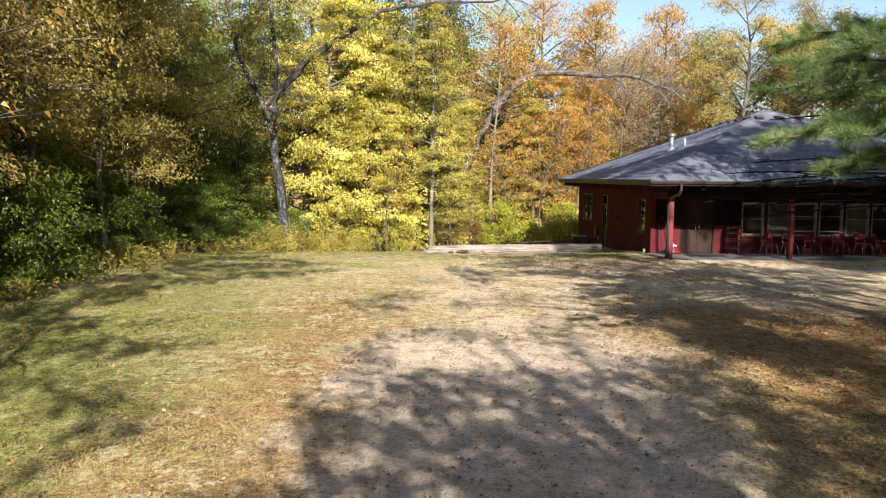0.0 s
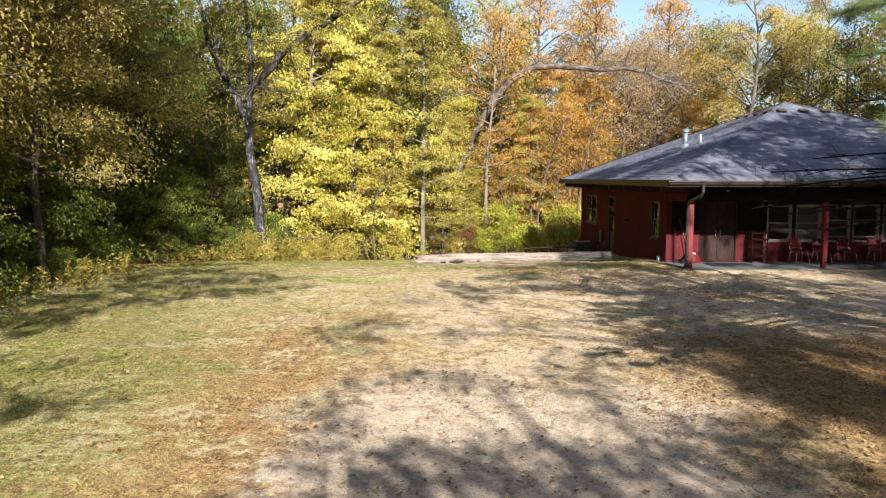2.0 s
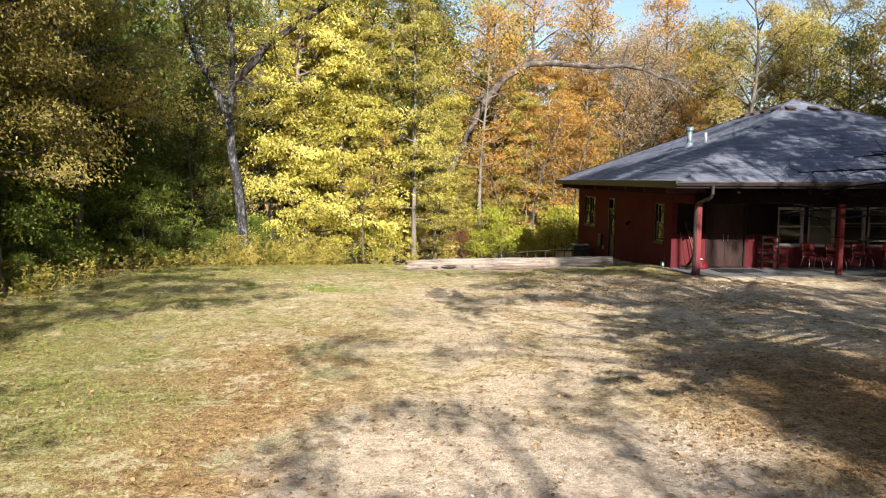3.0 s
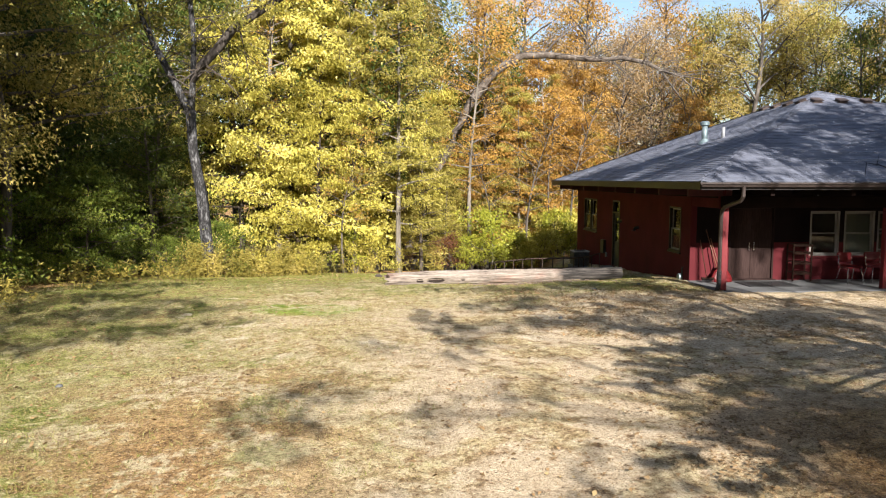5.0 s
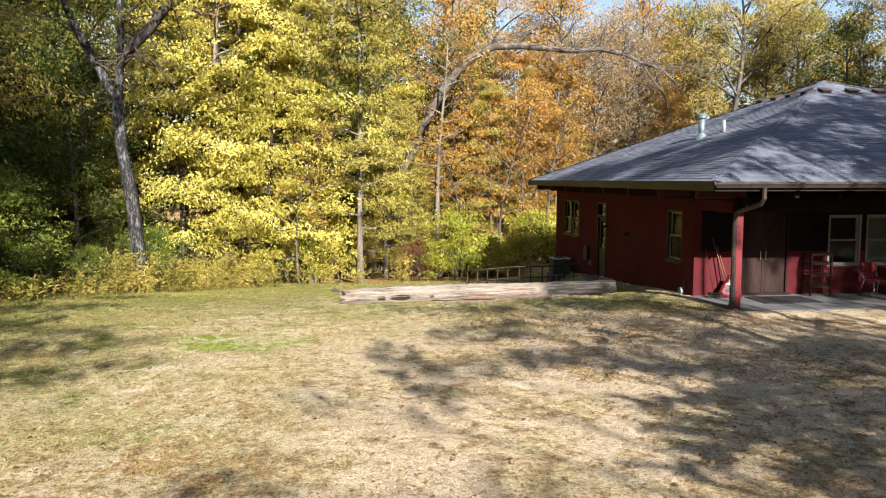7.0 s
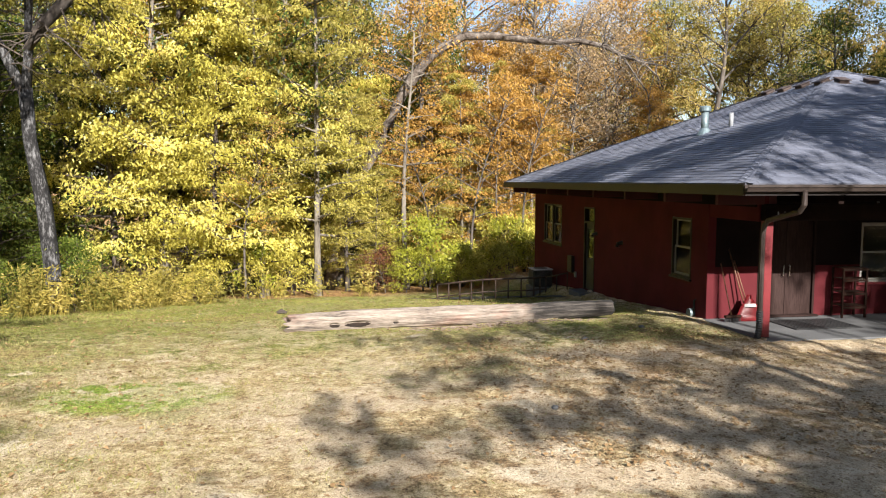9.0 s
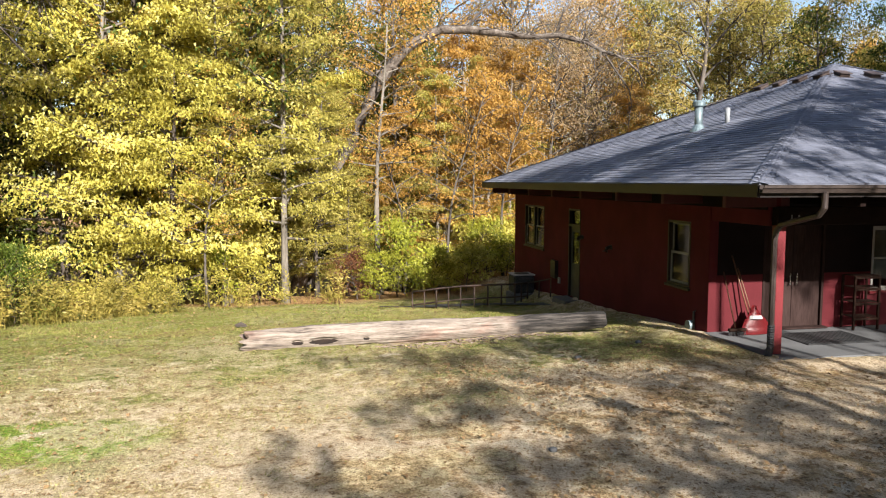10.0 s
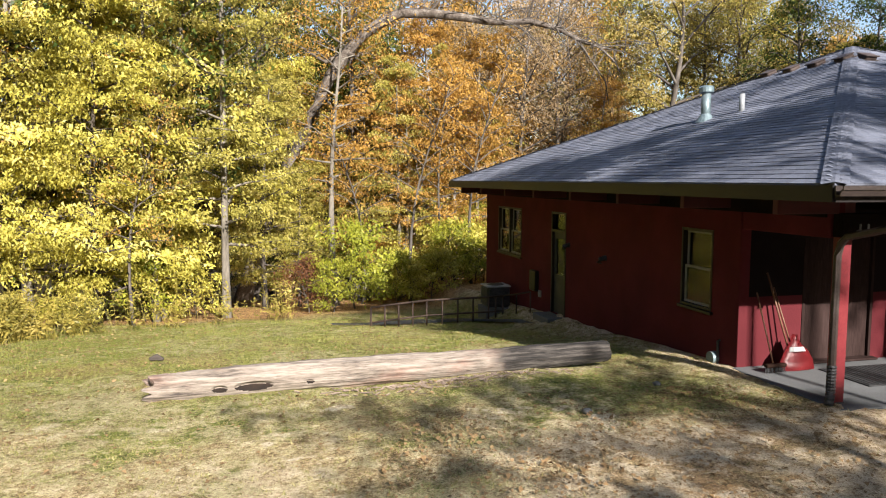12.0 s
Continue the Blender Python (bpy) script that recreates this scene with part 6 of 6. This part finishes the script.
# the bare trunk that bends over like an arch
def arched_tree():
    base = (0.5, 48.5, gz(0.5, 48.5))
    t = thing("arched_tree", base, "bare crooked tree bent over in a wide arch", "tree", "trees of the wood")
    Y = 48.35
    arc = [(0.4, Y, -2.2), (0.9, Y, -0.4), (1.6, Y, 1.8), (2.5, Y, 4.0), (3.0, Y, 4.6), (3.3, Y, 5.4), (3.6, Y, 6.1), (4.0, Y, 6.9), (4.6, Y, 7.8), (5.3, Y, 8.6), (6.1, Y, 9.15), (6.8, Y, 9.5), (8.1, Y, 9.6),
           (9.4, Y, 9.5), (10.4, Y, 9.4), (11.4, Y, 9.4), (12.4, Y, 9.5), (13.7, Y, 9.25), (14.7, Y, 8.8), (15.7, Y, 8.55), (16.9, Y, 8.4)]
    rad = [0.36, 0.3, 0.27, 0.25, 0.24, 0.235, 0.23, 0.225, 0.25, 0.215, 0.2, 0.19, 0.17, 0.15, 0.15, 0.12, 0.13, 0.1, 0.07, 0.05, 0.015]
    bars = [(arc, rad, 14),
            ([(14.6, Y, 8.85), (15.2, Y, 8.05), (15.9, Y - 0.1, 7.1), (16.1, Y - 0.1, 6.1)], [0.06, 0.05, 0.035, 0.01], 7),
            ([(15.6, Y, 8.6), (16.4, Y, 7.95), (16.8, Y, 7.3)], [0.05, 0.035, 0.01], 7),
            ([(4.65, Y, 7.85), (3.85, Y + 0.2, 7.5), (3.0, Y + 0.3, 7.95)], [0.13, 0.09, 0.03], 7),
            ([(8.05, Y, 9.6), (8.6, Y, 10.25), (9.4, Y + 0.2, 10.95), (9.7, Y + 0.2, 12.0)], [0.09, 0.06, 0.045, 0.012], 7),
            ([(12.3, Y, 9.5), (12.6, Y, 10.5), (13.2, Y, 11.3)], [0.08, 0.05, 0.015], 7),
            ([(4.7, Y - 0.15, 7.75), (5.1, Y - 0.35, 7.7)], [0.12, 0.04], 7)]
    rng = np.random.default_rng(41)
    heavy = len(bars)
    for i in range(8, len(arc)):
        for j in range(9 if i > 14 else 3):
            s = Vector(arc[i - 1]).lerp(Vector(arc[i]), rng.random())
            d = Vector((rng.normal() + 0.6, rng.normal() * 0.7, rng.normal() * 0.7 + (0.5 if i < 16 else -0.1))).normalized()
            ln = rng.uniform(0.8, 2.6)
            m, e = s + d * ln * 0.5 + Vector((0, 0, 0.1)), s + d * ln + Vector((0.15, 0, -0.15))
            bars.append(([s, m, e], [0.028, 0.018, 0.006], 5))
            for k in range(5):
                o = m.lerp(e, rng.random())
                bars.append(([o, o + Vector((rng.normal() * 0.4, rng.normal() * 0.3, rng.normal() * 0.4))], [0.011, 0.004], 4))
    part("trunk", bars_mesh(bars[:heavy], 0.22, 9), ARCH_BARK, t, "", True)
    tagged(part("twigwork", bars_mesh(bars[heavy:], 0.05, 10), BARK, t, "fine bare twigs"), kind="stuff")


arched_tree()


# the big pine beside the start of the walk
def pine():
    x, y = 9.4, 12.0
    t = thing("pine_tree", (x, y, 0.0), "big white pine with long soft green needles and dead lower twigs", "tree", "pines by the yard")
    rng = np.random.default_rng(51)
    bars = [([(x, y, -0.4), (x + 0.05, y, 4), (x - 0.05, y + 0.05, 6.0), (x, y, 8.0)], [0.3, 0.2, 0.12, 0.03], 12)]
    twigs, tufts = [], []

    def bough(s, e, r, needles, droop=0.25):
        s, e = Vector(s), Vector(e)
        pts = [s.lerp(e, q) + Vector((0, 0, droop * (q - q * q) * 4 * 0.5)) for q in (0, 0.2, 0.4, 0.6, 0.8, 1.0)]
        (bars if needles else twigs).append((pts, [r * (1 - 0.17 * k) + 0.006 for k in range(6)], 6))
        d = (e - s).normalized()
        for k in range(1, 6):
            if needles and k < 3:
                continue
            for j in range(6 if needles else 3):
                o = pts[k - 1].lerp(pts[k], rng.random())
                side = Vector((-d.y, d.x, 0)) * rng.choice((-1, 1))
                ln = rng.uniform(0.5, 1.15) * (1.25 - 0.14 * k)
                q = o + (d * rng.uniform(0.35, 0.8) + side * rng.uniform(0.35, 0.9) + Vector((0, 0, rng.uniform(-0.3, 0.4)))) * ln
                twigs.append(([o, o.lerp(q, 0.5) + Vector((0, 0, 0.02)), q], [0.009, 0.006, 0.003], 4))
                if needles:
                    for f in (0.2, 0.36, 0.52, 0.68, 0.84, 1.0):
                        tufts.append((o.lerp(q, f), (q - o).normalized()))
                else:
                    for h in range(3):
                        w = o.lerp(q, rng.uniform(0.3, 1))
                        twigs.append(([w, w + Vector((rng.normal() * 0.2, rng.normal() * 0.2, rng.normal() * 0.15))], [0.005, 0.002], 3))
        if needles:
            tufts.append((e, d))
    for e, z in (((3.4, 8.9, 3.3), 3.6), ((4.0, 8.3, 3.3), 3.5), ((4.6, 9.6, 3.5), 3.8), ((5.1, 11.6, 4.6), 4.5), ((4.5, 10.4, 4.1), 4.3), ((5.6, 12.4, 5.2), 5.0), ((5.0, 8.6, 4.5), 4.6),
                 ((6.2, 14.5, 5.4), 5.2), ((4.3, 9.4, 2.95), 3.2), ((5.2, 10.0, 3.1), 3.3), ((4.9, 8.9, 3.8), 3.9), ((5.5, 10.8, 3.7), 3.9), ((5.0, 9.8, 4.6), 4.6), ((5.7, 11.6, 4.1), 4.1), ((6.0, 13.2, 4.7), 4.6), ((5.3, 9.5, 5.2), 5.1), ((5.9, 11.0, 5.0), 5.0)):
        bough((x, y, z), e, 0.034, True)
    for e, z in (((6.3, 17.2, 2.95), 2.7), ((7.1, 15.6, 2.55), 2.6), ((5.9, 15.0, 3.15), 3.0), ((7.9, 17.6, 2.75), 2.6), ((6.9, 16.6, 2.3), 2.5), ((8.4, 16.8, 2.2), 2.4), ((5.6, 13.6, 3.9), 3.7), ((6.4, 14.2, 2.7), 2.8), ((7.6, 16.4, 2.9), 2.9),
                 ((4.9, 14.0, 2.7), 2.9), ((5.2, 15.4, 2.35), 2.5), ((4.9, 13.2, 2.1), 2.4), ((6.0, 16.0, 2.2), 2.4)):
        bough((x, y, z), e, 0.02, False, 0.3)
    for k in range(9):
        z = 4.2 + 3.2 * k / 8
        a = k * 2.4
        if math.cos(a) < -0.2 and z < 6.5:
            continue
        ln = 4.2 * (1 - ((z - 4) / 4.6)) + 0.5
        bough((x, y, z), (x + math.cos(a) * ln, y + math.sin(a) * ln, z + 0.15 * ln), 0.05, True)
    part("trunk", bars_mesh(bars, 0.08, 3), DARK_BARK, t, "", True)
    tagged(part("twigwork", bars_mesh(twigs, 0.0, 4), DEAD_TWIG, t, "dead grey twigs"), kind="stuff")
    P = np.array([tuple(p - BASE[t]) for p, _ in tufts])
    D = np.array([tuple(d) for _, d in tufts])
    near = (P[:, 0] < -2.2) & (P[:, 2] < 7.5)
    vs = []
    for sel, n, w in ((near, 60, 0.0032), (~near, 10, 0.006)):
        p, d = P[sel], D[sel]
        m = len(p)
        q = np.repeat(p, n, 0) - np.repeat(d, n, 0) * rng.uniform(0, 0.16, (m * n, 1))
        way = np.repeat(d, n, 0) * 0.55 + rng.normal(0, 0.55, (m * n, 3)) + np.array([0, 0, 0.12])
        way /= np.linalg.norm(way, axis=1, keepdims=True)
        ln = rng.uniform(0.12, 0.23, (m * n, 1)) * (1.0 if n > 20 else 1.5)
        side = np.cross(way, rng.normal(0, 1, (m * n, 3)))
        side /= np.linalg.norm(side, axis=1, keepdims=True)
        vs.append(np.stack([q - side * w, q + side * w, q + way * ln], 1).reshape(-1, 3))
    v = np.concatenate(vs)
    mesh_part("needles", raw_mesh("needles", v, np.arange(len(v)).reshape(-1, 3)), NEEDLES, t, "long soft green needles")


pine()

# ---------------------------------------------------------------- weeds, grass and fallen leaves
wr = np.random.default_rng(61)


EDGE_LINE = np.array([(-8.9, 6), (-9.0, 14), (-8.9, 22), (-8.4, 28), (-7.6, 32), (-6.4, 35), (-4.4, 37.4), (-2, 38.8), (0.5, 39.8), (2.4, 40.8)], float)


def edge_points(n):
    """Along the foot of the wood, scattered back into it."""
    seg = np.r_[0, np.cumsum(np.linalg.norm(np.diff(EDGE_LINE, axis=0), axis=1))]
    s = wr.random(n) ** 0.8 * seg[-1]
    x, y = np.interp(s, seg, EDGE_LINE[:, 0]), np.interp(s, seg, EDGE_LINE[:, 1])
    back = np.abs(wr.normal(0, 0.75, n)) + 0.25 * np.sin(s * 1.9) + 0.2 * np.sin(s * 4.3)
    turn = smoothstep(28, 38, y)
    return x - back * (1 - 0.85 * turn), y + back * turn


def weeds():
    x, y = edge_points(18000)
    keep = wr.random(18000) < 0.25 + 0.5 * np.sin(x * 1.7 + np.sin(y * 1.3)) * np.sin(y * 2.1 + x)
    keep &= (wr.random(18000) < (0.06 + 0.06 * smoothstep(15, 22, y) + 0.78 * smoothstep(33.2, 35.5, y)) * (1 - 0.85 * smoothstep(-4.5, -1.5, x)))
    x, y = x[keep], y[keep]
    n = len(x)
    z = ground_z(x, y)
    h = (0.35 + 0.95 * wr.random(n) ** 1.3) * np.where(y > 33, 1.0, 0.6)
    tip = np.stack([x + wr.normal(0, 0.22, n), y + wr.normal(0, 0.2, n), z + h], 1)
    foot = np.stack([x, y, z - 0.03], 1)
    side = wr.normal(0, 1, (n, 3)) * np.array([1, 1, 0])
    side /= np.linalg.norm(side, axis=1, keepdims=True)
    out = [np.stack([foot - side * 0.005, foot + side * 0.005, tip + side * 0.003, tip - side * 0.003], 1)]
    for k in range(11):
        f = wr.uniform(0.2, 1.0, (n, 1)) if k < 6 else wr.uniform(0.75, 1.03, (n, 1))
        o = foot + (tip - foot) * f
        d = wr.normal(0, 1, (n, 3)) * np.array([1, 1, 0.5]) + np.array([0, 0, 0.35])
        d /= np.linalg.norm(d, axis=1, keepdims=True)
        ln = wr.uniform(0.07, 0.17, (n, 1))
        s = np.cross(d, wr.normal(0, 1, (n, 3)))
        s /= np.linalg.norm(s, axis=1, keepdims=True)
        out.append(np.stack([o, o + d * ln * 0.5 + s * 0.02, o + d * ln, o + d * ln * 0.5 - s * 0.02], 1))
    v = np.concatenate(out).reshape(-1, 3)
    ob = mesh_part("weeds", raw_mesh("weeds", v, np.arange(len(v)).reshape(-1, 4)), WEED)
    tagged(ob, "tall yellowing goldenrod and weeds along the wood", "weeds", kind="stuff")


def lawn_blades():
    n = 420000
    # denser where the walk passes close
    y = 4.5 + 36 * wr.random(n) ** 1.35
    x = -9 + 17.5 * wr.random(n)
    bare = smoothstep(-3.2, -1.6, x) * smoothstep(3.6, 2.2, x) * smoothstep(17, 11, y) + 0.85 * smoothstep(-2, 1.5, x) * smoothstep(8, 13, y) * smoothstep(26.5, 23, y)
    bare = np.maximum(bare, 0.86 * smoothstep(2.4, 4.4, x) * smoothstep(19, 21, y) * smoothstep(26.1, 25.2, y))
    clump = 0.5 + 0.5 * np.sin(x * 1.9 + 1.3 * np.sin(y * 1.1)) * np.sin(y * 1.6 + np.sin(x * 1.4))
    keep = (wr.random(n) > bare * 1.12) & (wr.random(n) < 0.35 + 0.65 * clump) & ~((x > 7.88) & (y > 25.55)) & ~((np.abs(y - 28.8) < 0.25) & (x > -0.5) & (x < 6.5))
    x, y = x[keep], y[keep]
    rank = (((x - 6.1) / 2.1) ** 2 + ((y - 27.0) / 1.0) ** 2 < 1.0) & (wr.random(len(x)) < 0.75)
    lush = rank | (((x + 2.15) / 1.25) ** 2 + ((y - 23.9) / 0.75) ** 2 < 1.0)
    far = wr.random(len(x)) < 0.15 + 0.8 * smoothstep(27.2, 29.5, y + np.sin(x * 1.3)) + 0.45 * smoothstep(-4.5, -7.5, x) + 0.5 * smoothstep(-3.0, -4.6, x) * smoothstep(18, 12, y)
    for sel, material, label in ((lush | far, GREEN_BLADES, "green blades of mown grass"), (~(lush | far), BLADES, "short dry straw-coloured grass blades")):
        xs, ys = x[sel], y[sel]
        n = len(xs)
        h = wr.uniform(0.015, 0.05, (n, 1)) * (1 + 0.4 * smoothstep(29, 33, ys)[:, None])
        foot = np.stack([xs, ys, ground_z(xs, ys) - 0.008], 1)
        side = wr.normal(0, 1, (n, 3)) * np.array([1, 1, 0])
        side /= np.linalg.norm(side, axis=1, keepdims=True)
        tip = foot + np.concatenate([wr.normal(0, 0.035, (n, 2)), h], 1)
        v = np.stack([foot - side * 0.006, foot + side * 0.006, tip], 1).reshape(-1, 3)
        ob = mesh_part("grass", raw_mesh("grass", v, np.arange(len(v)).reshape(-1, 3)), material)
        tagged(ob, label, "grass", kind="stuff")


def fallen_leaves():
    n = 66000
    y = 4.5 + 36 * wr.random(n) ** 1.5
    x = -9 + 18 * wr.random(n)
    # thickest under the boughs beside the track
    y = np.r_[y, 5 + 11 * wr.random(24000), 20.5 + 6.5 * wr.random(9000)]
    x = np.r_[x, 2.3 + 6.5 * wr.random(24000) ** 0.8, 2.2 + 5.6 * wr.random(9000)]
    n = len(x)
    thin = 0.4 * smoothstep(-2.5, -1, x) * smoothstep(3.6, 2.2, x)
    heap = 0.5 + 0.5 * np.sin(x * 2.3 + 1.7 * np.sin(y * 0.9)) * np.sin(y * 1.9 + 1.4 * np.sin(x * 1.2))
    keep = (wr.random(n) > thin) & (wr.random(n) < 0.2 + heap) & ~((x > 7.88) & (y > 25.55)) & ~((np.abs(y - 28.8) < 0.25) & (x > -0.5) & (x < 6.5))
    x, y = x[keep], y[keep]
    n = len(x)
    p = np.stack([x, y, ground_z(x, y) + wr.uniform(0.01, 0.035, n)], 1)
    nrm = wr.normal(0, 0.22, (n, 3)) + np.array([0, -0.1, 1])
    nrm /= np.linalg.norm(nrm, axis=1, keepdims=True)
    t = np.cross(nrm, wr.normal(0, 1, (n, 3)))
    t /= np.linalg.norm(t, axis=1, keepdims=True)
    b = np.cross(nrm, t)
    s = 0.02 + 0.055 * wr.random((n, 1)) ** 3
    up = nrm * s * wr.uniform(0.0, 0.35, (n, 1))
    v = np.stack([p - t * s * 0.5, p + b * s * 0.36 + up, p + t * s * 0.5, p - b * s * 0.36 + up], 1).reshape(-1, 3)
    ob = mesh_part("fallen_leaves", raw_mesh("fallen_leaves", v, np.arange(len(v)).reshape(-1, 4)), FALLEN)
    tagged(ob, "dry brown and yellow leaves strewn over the yard", "fallen leaves", kind="stuff")


def gravel():
    """Small angular pebbles on the track."""
    n = 7000
    x, y = wr.uniform(-2.0, 3.0, n), wr.uniform(4.5, 13.0, n)
    keep = wr.random(n) < 0.25 + 0.75 * np.abs(np.sin(x * 1.4 + np.sin(y * 0.7)))
    x, y = x[keep], y[keep]
    n = len(x)
    r = 0.005 + 0.014 * wr.random(n) ** 2.5
    c = np.stack([x, y, ground_z(x, y) + r * 0.35], 1)
    corners = np.array([(1, 0, 0), (0, 1, 0), (-1, 0, 0), (0, -1, 0), (0, 0, 0.7), (0, 0, -0.7)])
    v = c[:, None] + corners[None] * r[:, None, None] * wr.uniform(0.6, 1.3, (n, 6, 1)) + wr.normal(0, 0.2, (n, 6, 3)) * r[:, None, None]
    f = np.array([(0, 1, 4), (1, 2, 4), (2, 3, 4), (3, 0, 4), (1, 0, 5), (2, 1, 5), (3, 2, 5), (0, 3, 5)])
    faces = (f[None] + 6 * np.arange(n)[:, None, None]).reshape(-1, 3)
    ob = mesh_part("gravel", raw_mesh("gravel", v.reshape(-1, 3), faces), PEBBLE)
    tagged(ob, "small pale and grey pebbles on the track", "gravel", kind="stuff")


def stone(x, y, r, seed):
    """A half sunk, rounded field stone."""
    bm = bmesh.new()
    bmesh.ops.create_icosphere(bm, subdivisions=2, radius=r)
    for v in bm.verts:
        v.co *= 1 + 0.25 * noise.noise(v.co / r * 1.3 + Vector((seed, 0, 0)))
        v.co.z *= 0.6
    bmesh.ops.translate(bm, verts=bm.verts, vec=(x, y, gz(x, y) + r * 0.2))
    t = thing("stone", (x, y, gz(x, y)), "small pale field stone lying in the grass", "stone", "stones in the grass")
    part("stone_body", bm, CONCRETE, t, "", True)


for k, (x, y, r) in enumerate(((4.95, 26.35, 0.07), (6.43, 27.28, 0.06), (3.2, 22.6, 0.05), (-4.9, 18.2, 0.05))):
    stone(x, y, r, k * 3.1)
clod = thing("wood_chunk", (-0.7, 31.85, gz(-0.7, 31.85)), "lump of dark rotten wood on the lawn", "wood chunk")
bm = tube(bmesh.new(), [(-0.82, 31.85, gz(-0.82, 31.85) + 0.05), (-0.7, 31.87, gz(-0.7, 31.85) + 0.07), (-0.59, 31.83, gz(-0.59, 31.85) + 0.05)], [0.03, 0.06, 0.025], 9, 0.25, True, 4)
part("chunk_body", bm, LOG_BARK, clod)
weeds()
lawn_blades()
gravel()
fallen_leaves()
